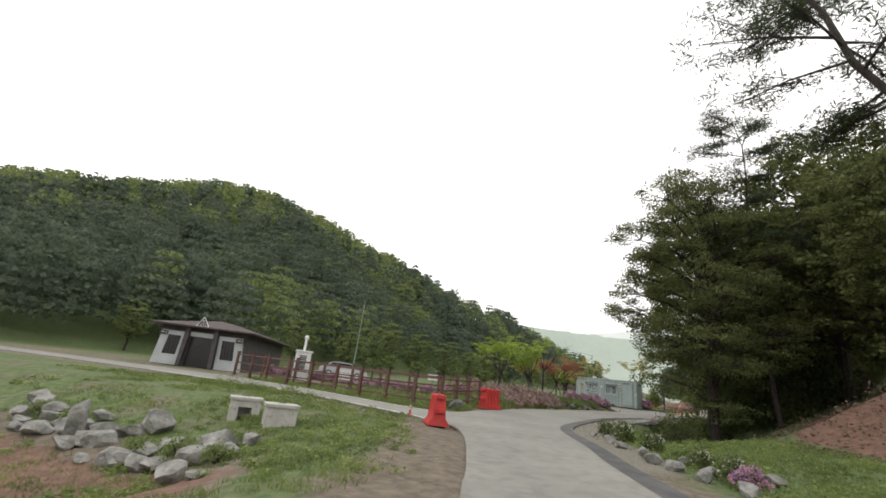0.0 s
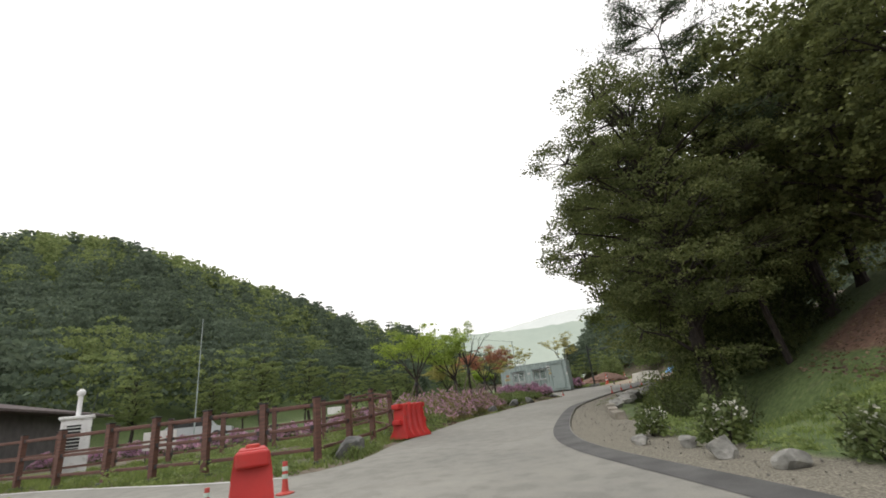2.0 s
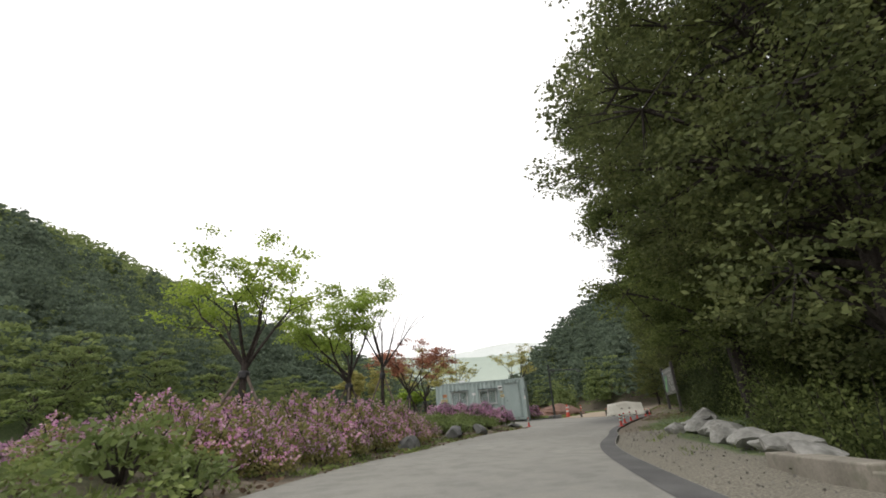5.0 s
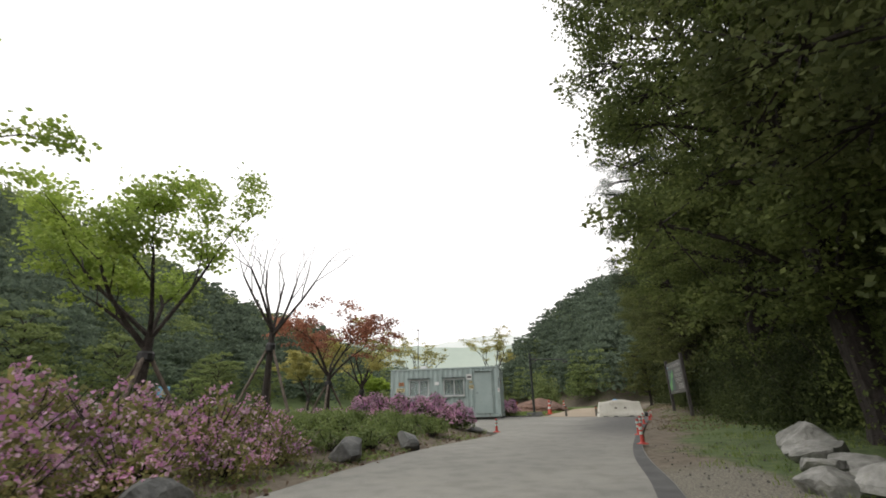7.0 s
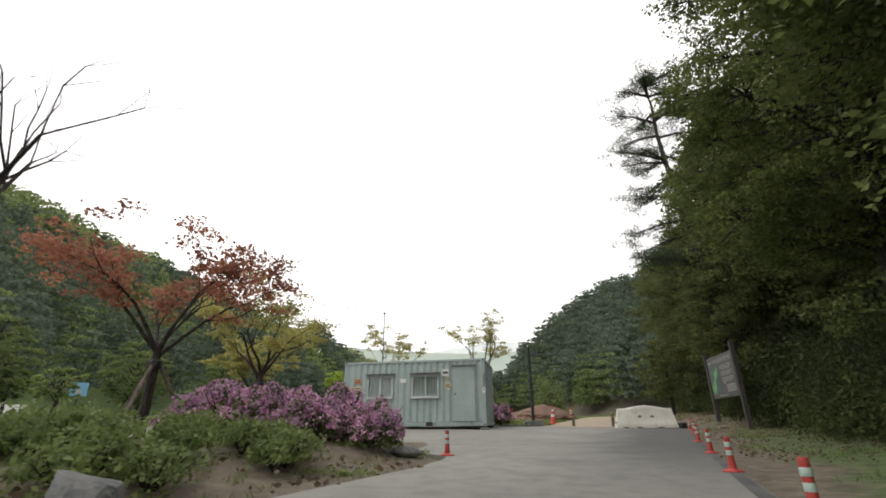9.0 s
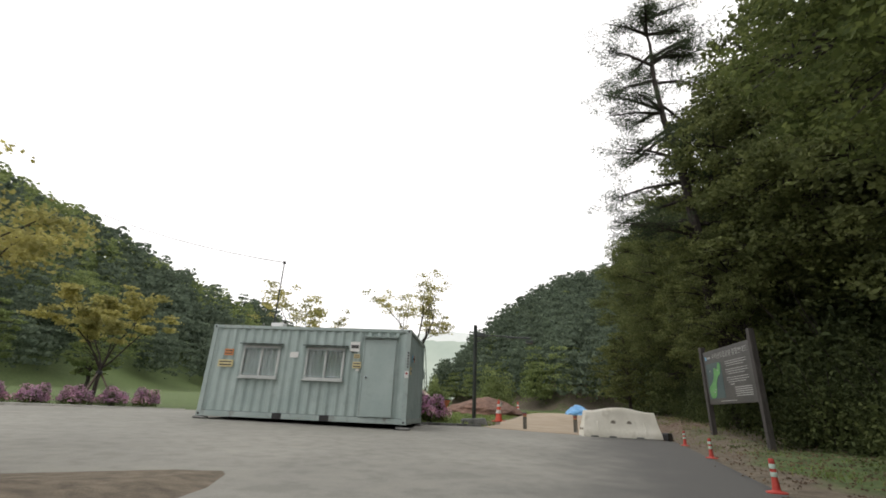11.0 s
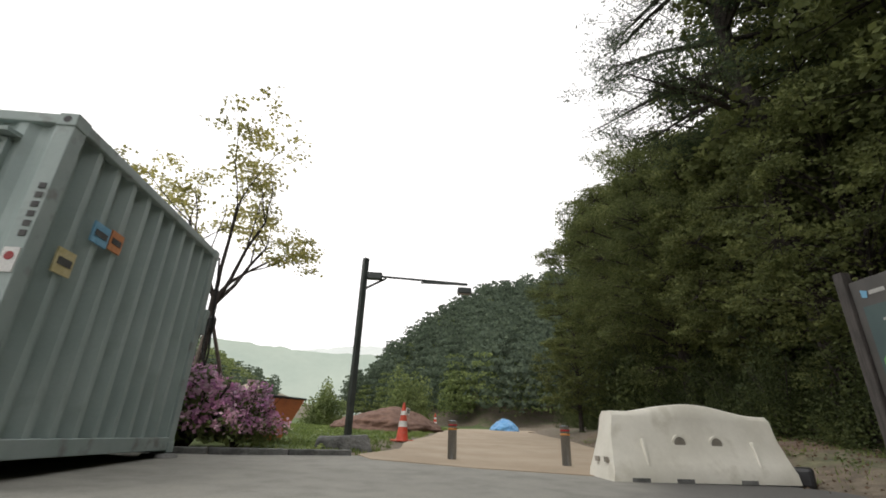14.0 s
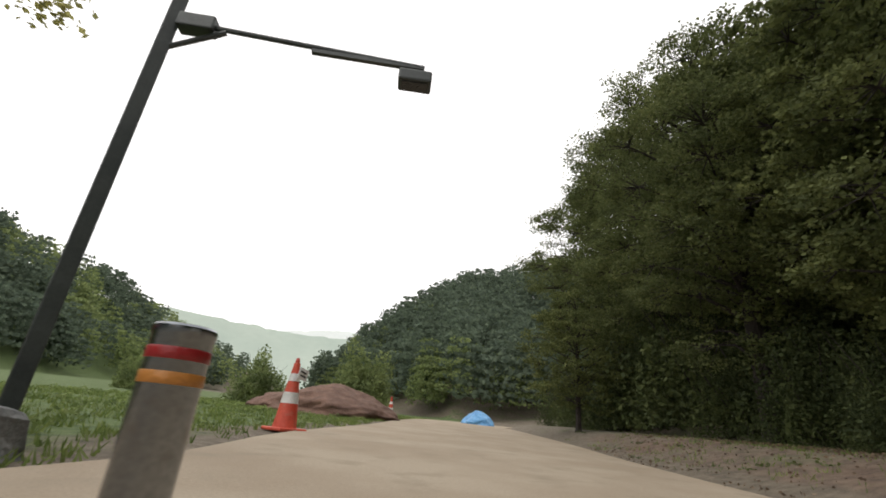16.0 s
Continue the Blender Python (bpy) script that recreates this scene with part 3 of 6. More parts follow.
# ---- woods on the hills ----
def hill_trees(name, x, y, height, width, mat, label, tufts=110, size=1.25, seed=5):
    """Far trees, joined: each is a pile of leafy tufts that narrows to its top."""
    rng = np.random.default_rng(seed)
    n = len(x)
    z = land(x, y)
    h, w = height * rng.uniform(0.7, 1.3, n), width * rng.uniform(0.75, 1.3, n)
    k = rng.uniform(0.15, 1.0, (n, tufts)) ** 0.75
    layer = np.round(k * 6) / 6 * 0.5 + k * 0.5
    a = rng.uniform(0, 2 * math.pi, (n, tufts))
    rad = w[:, None] * np.sqrt(np.clip(1 - (k * 1.02 - 0.12) ** 2, 0.02, 1)) * rng.uniform(0.45, 1.0, (n, tufts)) * 0.5
    c = np.stack([x[:, None] + rad * np.cos(a), y[:, None] + rad * np.sin(a), z[:, None] + h[:, None] * layer], -1).reshape(-1, 3)
    v, f = leaves(c, size, rng, flat=0.62, slim=0.75)
    return tagged(new(name, quads(name, v, f, mat)), label, "woods", kind="stuff")


def scatter(x0, x1, y0, y1, count, seed):
    rng = np.random.default_rng(seed)
    return rng.uniform(x0, x1, count), rng.uniform(y0, y1, count), rng


hx, hy, hr = scatter(-330, 120, 30, 330, 17000, 11)
az, rr = np.degrees(np.arctan2(hx, hy)), np.hypot(hx, hy)
dd, ff = np.interp(az, RIDGE_AZ, RIDGE_D), np.interp(az, FOOT_AZ, FOOT_D)
ok = (rr > ff + 2) & (rr < dd * 1.03) & (az > -66) & (az < 22)
ok &= hr.uniform(size=len(hx)) < np.clip(1.15 - rr / 400, 0.3, 1) * np.where(az < -48, 0.45, 1.0) * 0.62
hx, hy = hx[ok], hy[ok]
rr = np.hypot(hx, hy)
broad = (soft_noise(hx, hy, 0.02, 2) * 0.8 + 0.95 * smooth(105, 200, rr) + hr.normal(scale=0.16, size=len(hx)) - 0.4 * smooth(-4, 8, np.degrees(np.arctan2(hx, hy)))) > 0.5
close = np.minimum(rr, np.hypot(hx - 24, hy - 44)) < 118
hill_trees("hill_pinewood", hx[~broad & ~close], hy[~broad & ~close], 10.0, 7.0, HILL_PINE, "dark pine wood covering the upper hillside", 170, 1.1)
hill_trees("hillfoot_pinewood", hx[~broad & close], hy[~broad & close], 9.5, 6.5, HILL_PINE, "dark pine wood at the foot of the hill", 420, 0.55, 15)
hill_trees("hill_broadleaf_wood", hx[broad & ~close], hy[broad & ~close], 9.0, 7.5, HILL_LEAF, "fresh green broadleaved trees along the hilltop", 130, 1.05, 6)
hill_trees("hillfoot_broadleaf_wood", hx[broad & close], hy[broad & close], 8.5, 7.0, HILL_LEAF, "fresh green broadleaved trees at the hill's foot", 420, 0.5, 16)
fx, fy, fr = scatter(50, 175, 76, 190, 6200, 12)
fa, fd, fk = spur(fx, fy)
ok = (fk > -0.05) & (fk < 1.06) & (fa > 28) & (fa < 74) & (off_outline(CLAY_EDGE, fx, fy) > 4) & (fr.uniform(size=len(fx)) < 0.5)
fx, fy, fk = fx[ok], fy[ok], fk[ok]
mixed = fr.uniform(size=len(fx)) < smooth(0.3, 0.0, fk) * 0.35 + 0.06
hill_trees("valley_pinewood", fx[~mixed], fy[~mixed], 10.0, 6.0, HILL_PINE, "dark pine wood on the slope beyond the path", 170, 0.72, 7)
hill_trees("valley_broadleaf_wood", fx[mixed], fy[mixed], 8.0, 6.0, HILL_LEAF, "green broadleaved trees at the foot of the slope", 520, 0.4, 8)


def far_ridge(name, az0, az1, dist, els, mat, label):
    """A ridge of hills on the horizon, as a thick wavy wall of land."""
    n = 120
    v = []
    for i in range(n):
        a = az0 + (az1 - az0) * i / (n - 1)
        el = np.interp(a, [p[0] for p in els], [p[1] for p in els]) + 0.22 * noise.noise((a * 0.9, dist, 0)) + 0.08 * noise.noise((a * 5, dist, 3))
        s, c, h = math.sin(radians(a)), math.cos(radians(a)), dist * math.tan(radians(el))
        v += [(s * dist * 0.8, c * dist * 0.8, 0), (s * dist * 0.93, c * dist * 0.93, h * 0.62), (s * dist, c * dist, h), (s * dist * 1.3, c * dist * 1.3, 0)]
    f = [(4 * i + k, 4 * i + k + 1, 4 * i + k + 5, 4 * i + k + 4) for i in range(n - 1) for k in range(3)]
    ob = new(name, Shape().add(v, f).mesh(name, mat, True))
    return tagged(ob, label, "hills", kind="structure")


# The ridges' pale colours stand in for haze and mist over the valley.
far_ridge("backdrop", 5, 75, 430, [(5, 7), (14, 8.6), (20, 8.3), (26, 8.0), (33, 8.2), (50, 7), (75, 4)], FAR_HILL, "wooded ridge far up the valley, painted pale for haze")
far_ridge("backdrop_1", 8, 80, 900, [(8, 7.5), (15, 8.2), (22, 8.3), (26, 9.0), (31, 9.6), (35, 9.2), (45, 8.5), (80, 5)], FARTHER_HILL, "ridge at the end of the valley, painted paler still for mist")


# ---- trees ----
def limb(shape, p, d, length, r, depth, rng, tips, spread=0.7, up=0.15, sides=5, steps=3):
    """A bending, tapering limb that forks; its outer twigs are gathered in tips."""
    p, d = Vector(p), Vector(d).normalized()
    r0 = r
    for i in range(steps):
        q = p + d * length / steps
        r1 = r * (1 - 0.75 * (i + 1) / steps * (1.0 if depth == 0 else 0.6))
        shape.tube(p, q, r0, r1, sides, False)
        p, r0 = q, r1
        d = (d + Vector(rng.normal(scale=0.14, size=3)) + Vector((0, 0, up * 0.4))).normalized()
        if depth <= 1:
            tips.append(tuple(p))
        if depth and i:
            for _ in range(2 if i == steps - 1 else 1):
                side = Vector(rng.normal(size=3))
                side = (side - side.project(d)).normalized()
                limb(shape, p, d + side * spread * rng.uniform(0.6, 1.3) + Vector((0, 0, up)), length * rng.uniform(0.5, 0.75), r0 * 0.62, depth - 1, rng, tips, spread, up, max(3, sides - 1), steps)


def ball(rng, n):
    """Points spread through a unit ball."""
    d = rng.normal(size=(n, 3))
    return d / np.linalg.norm(d, axis=1)[:, None] * rng.uniform(0, 1, (n, 1)) ** 0.45


def broadleaf(name, m, height, radius, base, mat, seed, label, boughs=60, sprays=24, per=36, size=0.16, lean=(0.0, 0.0), group="", category="tree"):
    rng = np.random.default_rng(seed)
    tree = thing(name, m, label, category, group)
    wood = Shape()
    r = 0.016 * height + 0.05
    wood.tube((0, 0, -0.6), (0, 0, 0.3), r * 1.5, r, 10, False)
    p = Vector((0, 0, 0.3))
    for i in range(6):
        q = Vector((lean[0] * height * (i + 1) / 6 + rng.normal() * 0.12, lean[1] * height * (i + 1) / 6 + rng.normal() * 0.12, 0.3 + (height * 0.85 - 0.3) * (i + 1) / 6))
        wood.tube(p, q, r * (1 - 0.15 * i), r * (0.85 - 0.15 * i) + 0.01, 8, False)
        p = q
    mid = np.array([lean[0] * height * 0.6, lean[1] * height * 0.6, (base + height) / 2])
    half = np.array([radius, radius, (height - base) / 2])
    i = np.arange(boughs)
    zz, aa = 1 - 2 * (i + 0.5) / boughs, i * 2.39996 + rng.normal(scale=0.35, size=boughs)
    d = np.stack([np.sqrt(1 - zz * zz) * np.cos(aa), np.sqrt(1 - zz * zz) * np.sin(aa), zz], -1)
    heart = mid + d * half * rng.uniform(0.5, 0.86, (boughs, 1))
    reach = radius * rng.uniform(0.22, 0.36, (boughs, 1, 1))
    out = rng.normal(size=(boughs, sprays, 3))
    out[:, :, 2] = np.abs(out[:, :, 2]) * 0.8 - 0.3
    out = out + d[:, None, :] * 0.75
    out /= np.linalg.norm(out, axis=2)[:, :, None]
    tufts_at = (heart[:, None, :] + out * reach * rng.uniform(0.6, 1.12, (boughs, sprays, 1)) * np.array([1, 1, 0.62])).reshape(-1, 3)
    for q, e in zip(heart, d):
        s = Vector((lean[0] * q[2] * 0.8, lean[1] * q[2] * 0.8, max(0.4, min(q[2] - 0.45 * math.hypot(q[0], q[1]), height * 0.8))))
        k = s.lerp(Vector(q), 0.55) + Vector((0, 0, 0.25))
        wood.tube(s, k, r * 0.3, r * 0.17, 5, False).tube(k, Vector(q), r * 0.17, 0.03, 4, False)
    for q in tufts_at[::3]:
        h = heart[np.argmin(((heart - q) ** 2).sum(1))]
        wood.tube(h, q, 0.028, 0.008, 3, False)
    part("trunk", wood, BARK, tree)
    n = len(tufts_at)
    pts = np.repeat(tufts_at, per, 0) + ball(rng, n * per) * np.array([1, 1, 0.42]) * np.repeat(rng.uniform(0.07, 0.135, (n, 1)) * radius, per, 0)
    core = mid + ball(rng, n * per // 16) * half * 0.6
    crown = new("crown", quads("crown", *leaves(np.concatenate([pts, core]), size, rng, flat=0.55, slim=0.62, droop=0.12), mat))
    crown.parent = tree
    return tree


def pine(name, m, height, radius, base, seed, label, per=46, size=0.22, lean=(0.0, 0.0), group="", girth=1.0, whorl=5):
    rng = np.random.default_rng(seed)
    tree = thing(name, m, label, "pine tree", group)
    wood = Shape()
    r = (0.014 * height + 0.05) * girth
    p = Vector((0, 0, -0.6))
    pads = []
    for i in range(9):
        k = (i + 1) / 9
        q = Vector((lean[0] * height * k + rng.normal() * 0.15, lean[1] * height * k + rng.normal() * 0.15, height * k))
        wood.tube(p, q, r * (1 - 0.1 * i), r * (0.9 - 0.1 * i) + 0.01, 8, False)
        if q.z > base:
            for _ in range(whorl):
                a, reach = rng.uniform(0, 2 * math.pi), radius * rng.uniform(0.55, 1.0) * (1.1 - 0.55 * (q.z - base) / (height - base))
                s = p.lerp(q, rng.uniform(0, 1))
                d = Vector((math.cos(a), math.sin(a), rng.uniform(-0.12, 0.3)))
                e = s + d * reach
                wood.tube(s, s.lerp(e, 0.5) + Vector((0, 0, 0.15)), r * 0.28, r * 0.17, 5, False)
                wood.tube(s.lerp(e, 0.5) + Vector((0, 0, 0.15)), e, r * 0.17, 0.012, 4, False)
                for _ in range(15):
                    t = s.lerp(e, rng.uniform(0.4, 1.05)) + Vector((*rng.normal(scale=reach * 0.2, size=2), rng.normal(scale=0.12) + 0.1))
                    wood.tube(s.lerp(e, rng.uniform(0.3, 0.8)), t, 0.018, 0.006, 3, False)
                    pads.append(tuple(t))
        p = q
    part("trunk", wood, BARK, tree)
    pts = np.repeat(np.array(pads), per, 0) + ball(rng, len(pads) * per) * np.array([0.5, 0.5, 0.2])
    crown = new("crown", quads("crown", *leaves(pts, size, rng, flat=0.2, slim=0.17), PINE_LEAF))
    crown.parent = tree
    return tree


def stood(x, y, turn=0, dz=0.0):
    return pose(x, y, on_land(x, y) + dz, 0, 0, turn)


# ---- the wood beside the lane ----
WOOD_GROUP = "trees of the roadside wood"
oak_a = broadleaf("oak_tree", stood(16.8, 25.2), 17.8, 5.0, 1.6, OAK_MID, 31, "tall leafy green tree leaning over the gully", 80, 28, 46, 0.118, (-0.02, 0.0), WOOD_GROUP)
oak_b = broadleaf("oak_tree", stood(20.8, 31.0), 17.0, 4.7, 1.0, OAK_LIGHT, 32, "tall leafy light green tree over the lane", 76, 28, 44, 0.118, (-0.03, 0.02), WOOD_GROUP)
oak_c = broadleaf("oak_tree", stood(22.5, 20.5), 14.0, 5.2, 1.0, OAK_LEAF, 33, "tall dark green tree inside the wood", 56, 18, 22, 0.22, (0.0, 0.0), WOOD_GROUP)


def sized(x, y, a, s, dz=0.0):
    return stood(x, y, a, dz) @ Matrix.Diagonal((s, s, s, 1))


for x, y, a, s in ((45.0, 53.4, 220, 0.82), (50.5, 56.8, 60, 0.98), (57.8, 64.2, 130, 1.1)):
    copy_thing(oak_a, sized(x, y, a, s))
for x, y, a, s in ((26.8, 36.3, 80, 0.84),):
    copy_thing(oak_b, sized(x, y, a, s))
for x, y, a, s in ((20.5, 16.5, 60, 0.8), (22, 10.5, 200, 0.75), (24.5, 25, 130, 1.25), (29, 26, 10, 1.05), (35, 34.5, 75, 1.0), (41, 40, 200, 1.0), (53, 55, 280, 0.85),
                   (60, 63, 150, 0.8), (25, 12, 310, 0.7), (50, 62, 90, 0.5), (28.5, 31, 0, 0.9), (39, 35, 140, 1.0), (45, 41, 50, 1.1), (51, 49, 90, 1.0), (49, 52.5, 10, 0.95)):
    copy_thing(oak_c, sized(x, y, a, s))
oak_d = broadleaf("oak_tree", stood(38.0, 42.6), 15.5, 4.6, 0.8, OAK_LEAF, 34, "tall dense dark green tree at the wood's edge", 66, 24, 26, 0.17, (-0.03, 0.02), WOOD_GROUP)
for x, y, a, s in ((31.0, 35.5, 100, 0.85), (34.2, 38.6, 20, 0.95), (25.5, 30.5, 40, 0.8), (43.5, 47.5, 70, 0.95), (39.5, 44.5, 150, 1.2), (46.2, 51.2, 10, 0.9), (40.4, 49.0, 200, 0.62), (42.6, 49.4, 290, 0.7), (37.2, 46.2, 330, 0.55)):
    copy_thing(oak_d, sized(x, y, a, s))
pine_c = pine("pine_tree", stood(13.6, 6.8), 18.0, 3.8, 9.0, 43, "tall dark pine with a long bare leaning trunk", lean=(-0.25, 0.27), group="pines of the roadside wood", girth=0.6)
pine_a = pine("pine_tree", stood(19.3, 23.6), 18.5, 4.2, 8.5, 41, "tall dark pine with a long bare trunk", lean=(-0.05, 0.03), group="pines of the roadside wood", girth=0.42)
pine_b = pine("pine_tree", stood(38.0, 47.4), 21.0, 4.4, 8.0, 42, "dark pine standing out from the wood's edge", 90, 0.16, lean=(-0.09, 0.03), group="pines of the roadside wood", whorl=7)
for x, y, a, s in ((23, 15, 200, 1.0),):
    copy_thing(pine_a, sized(x, y, a, s))


# ---- shrubs ----
def shrub(name, m, wide, tall, mat, seed, label, category="shrub", group="", count=900, size=0.11, petals=None, bloom=0.4, twigs=12, low=0.1, petal=0.066):
    """A rounded bush of twigs and leaves; petals gives the flowers' materials."""
    rng = np.random.default_rng(seed)
    bush = thing(name, m, label, category, group)
    wood = Shape()
    for _ in range(twigs):
        a, r = rng.uniform(0, 2 * math.pi), wide * 0.4 * rng.uniform(0.3, 1)
        wood.tube((0, 0, -0.05), (r * math.cos(a), r * math.sin(a), tall * rng.uniform(0.5, 0.9)), 0.016, 0.005, 4, False)
    part("branchwork", wood, BARK, bush)

    def cloud(n, inner):
        d = rng.normal(size=(n, 3))
        d /= np.linalg.norm(d, axis=1)[:, None]
        d[:, 2] = np.abs(d[:, 2]) * 1.1 - 0.12
        lump = 0.8 + 0.28 * np.sin(d[:, 0] * 5 + seed) * np.cos(d[:, 1] * 4.3 + seed * 2)
        k = rng.uniform(inner, 1, n) ** 0.6 * lump
        return d * k[:, None] * np.array([wide / 2, wide / 2, tall]) + np.array([0, 0, low])
    foliage = new("foliage", quads("foliage", *leaves(cloud(count, 0.25), size, rng, slim=0.5), mat))
    foliage.parent = bush
    for i, p in enumerate(petals or ()):
        n = int(count * bloom / 6.5)
        heads = cloud(n, 0.72)
        heads = heads[heads[:, 2] > tall * 0.2]
        pts = np.repeat(heads, 6, 0) + rng.normal(scale=0.035, size=(len(heads) * 6, 3))
        flowers = new("bloom", quads("bloom", *leaves(pts, petal, rng, slim=0.85), p))
        flowers.parent = bush
        flowers["kind"] = "stuff"
    return bush


# undergrowth along the foot of the wood, canopy shade painted into under_a's leaves
under_a = shrub("understory_bush", stood(12.2, 20.5), 3.2, 2.6, UNDER_LEAF, 51, "green bush at the foot of the wood, leaves darkened for canopy shade", "bush", "undergrowth of the wood", 7500, 0.092)
under_b = shrub("understory_bush", stood(15.0, 25.5), 3.6, 3.2, OAK_LIGHT, 52, "light green bush at the foot of the wood", "bush", "undergrowth of the wood", 7500, 0.092)
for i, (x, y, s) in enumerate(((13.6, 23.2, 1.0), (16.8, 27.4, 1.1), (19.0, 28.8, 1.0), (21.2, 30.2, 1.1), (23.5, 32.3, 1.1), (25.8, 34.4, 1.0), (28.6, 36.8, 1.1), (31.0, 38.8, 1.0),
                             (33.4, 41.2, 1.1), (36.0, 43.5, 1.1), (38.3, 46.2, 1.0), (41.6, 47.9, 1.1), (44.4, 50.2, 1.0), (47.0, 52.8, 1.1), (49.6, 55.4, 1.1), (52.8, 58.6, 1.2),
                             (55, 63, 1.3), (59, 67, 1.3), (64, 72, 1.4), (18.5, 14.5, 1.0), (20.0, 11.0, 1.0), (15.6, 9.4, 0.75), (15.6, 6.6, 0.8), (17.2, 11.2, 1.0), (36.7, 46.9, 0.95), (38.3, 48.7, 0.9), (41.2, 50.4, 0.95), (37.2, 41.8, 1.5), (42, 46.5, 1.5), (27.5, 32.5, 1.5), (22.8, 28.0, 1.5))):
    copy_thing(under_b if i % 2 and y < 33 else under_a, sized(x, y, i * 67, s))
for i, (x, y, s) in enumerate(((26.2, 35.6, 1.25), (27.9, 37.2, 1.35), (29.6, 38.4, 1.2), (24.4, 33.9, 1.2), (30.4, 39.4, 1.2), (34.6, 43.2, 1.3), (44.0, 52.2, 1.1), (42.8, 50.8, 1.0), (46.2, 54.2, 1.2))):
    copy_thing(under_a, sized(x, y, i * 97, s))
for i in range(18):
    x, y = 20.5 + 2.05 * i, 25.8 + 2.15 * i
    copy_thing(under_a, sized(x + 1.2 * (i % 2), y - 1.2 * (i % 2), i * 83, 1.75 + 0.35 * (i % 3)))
meadow_bush = shrub("willow_bush", stood(46.0, 74.5), 5.2, 4.6, HILL_LEAF, 53, "round green bush beside the path", "bush", "", 6000, 0.26)
for x, y, s in ((41.5, 78.5, 0.75), (36, 84, 0.5), (52, 82, 0.8)):
    tagged(copy_thing(meadow_bush, sized(x, y, x * 7, s)), "low green bush at the meadow's far side", "bush")

# azaleas and low shrubs of the planted bed
PINKS = (PINK_PETAL, PALE_PETAL)
az_a = shrub("azalea_bush", stood(7.4, 30.2), 1.7, 0.86, DRY_LEAF, 61, "azalea bush in patchy purple-pink bloom", "azalea", "azaleas beside the lane", 1900, 0.085, PINKS, 0.3, 24, petal=0.053)
az_b = shrub("azalea_bush", stood(16.3, 40.6), 1.6, 0.85, SHRUB_LEAF, 62, "azalea bush in full purple-pink bloom", "azalea", "azaleas beside the lane", 1600, 0.085, PINKS, 1.15, 20, petal=0.055)
for i, (x, y, s) in enumerate(((5.6, 28.6, 0.9), (6.3, 29.6, 0.9), (5.0, 29.8, 1.0), (6.0, 31.0, 1.0), (8.3, 31.6, 1.0), (7.2, 32.0, 1.1), (9.2, 32.9, 1.0), (8.2, 33.2, 1.1), (10.0, 34.0, 0.95),
                             (7.0, 33.6, 1.1), (5.6, 32.6, 1.1), (4.4, 31.4, 1.1), (9.2, 34.4, 0.9), (8.0, 34.8, 1.0), (6.4, 35.0, 1.1), (4.6, 33.8, 1.1), (10.6, 35.0, 0.8), (3.0, 32.0, 1.0))):
    copy_thing(az_a, sized(x, y, i * 71, s))
for i, (x, y, s) in enumerate(((6.4, 28.5, 0.7), (7.3, 29.4, 0.75), (7.9, 30.3, 0.75), (8.7, 31.2, 0.7), (9.4, 32.1, 0.75), (10.2, 33.1, 0.7), (10.9, 34.0, 0.6))):
    tagged(copy_thing(az_a, sized(x, y, i * 83, s)), "small azalea bush in patchy bloom at the bed's edge")
for i, (x, y, s) in enumerate(((15.2, 40.9, 1.0), (14.2, 41.1, 1.05), (16.7, 39.9, 0.9), (15.6, 40.0, 0.9), (14.5, 40.2, 0.95), (14.9, 42.1, 1.0))):
    copy_thing(az_b, sized(x, y, i * 71, s))
for i, (x, y, s) in enumerate(((26.9, 54.0, 1.0), (27.7, 54.1, 0.85), (26.3, 54.5, 1.15), (27.0, 54.9, 1.1), (25.9, 55.2, 1.1), (27.9, 54.8, 0.75))):
    tagged(copy_thing(az_b, sized(x, y, i * 50, s * 1.35, 0.1)), group="azaleas beside the container")
for i in range(13):
    x = 3.5 - 1.15 * i
    tagged(copy_thing(az_b, sized(x, 32.2 + 0.25 * i + 0.4 * (i % 2), i * 50, 0.85)), "azalea bush in pale pink bloom behind the fence", group="azaleas behind the fence")
yellow_b = shrub("yellow_shrub", stood(7.6, 43.0), 2.2, 1.2, YELLOW_LEAF, 66, "shrub with bright yellow-green leaves behind the azaleas", "shrub", "yellow shrubs behind the bed", 1500, 0.1)
for x, y, s in ((6.2, 41.2, 0.9), (4.6, 38.6, 1.0), (3.0, 36.6, 0.9), (9.4, 44.6, 0.8)):
    copy_thing(yellow_b, sized(x, y, x * 60, s))
low_a = shrub("low_shrub", stood(11.0, 36.4), 0.85, 0.36, LOW_LEAF, 63, "low dense green shrub in the planted bed", "shrub", "low shrubs of the bed", 650, 0.066)
rng = np.random.default_rng(64)
for i in range(130):
    x, y = rng.uniform(7.5, 15.5), rng.uniform(34.6, 41.0)
    t = float(off_left(np.float64(x), np.float64(y)))
    if 0.75 < t < 5.2 and not (x > 13 and y > 39.6):
        copy_thing(low_a, sized(x, y, rng.uniform(0, 360), rng.uniform(0.8, 1.25)))
for x, y, s in ((4.9, 27.4, 1.9), (5.6, 26.9, 1.3), (1.9, 21.6, 0.8), (2.2, 20.9, 0.7)):
    tagged(copy_thing(low_a, sized(x, y, x * 90, s)), "tufted green weeds at the verge")
yellow_a = broadleaf("yellow_tree", stood(-2.2, 46.3), 2.7, 1.0, 1.2, YELLOW_LEAF, 71, "small tree with bright yellow-green leaves", 14, 9, 14, 0.13, group="small yellow trees")
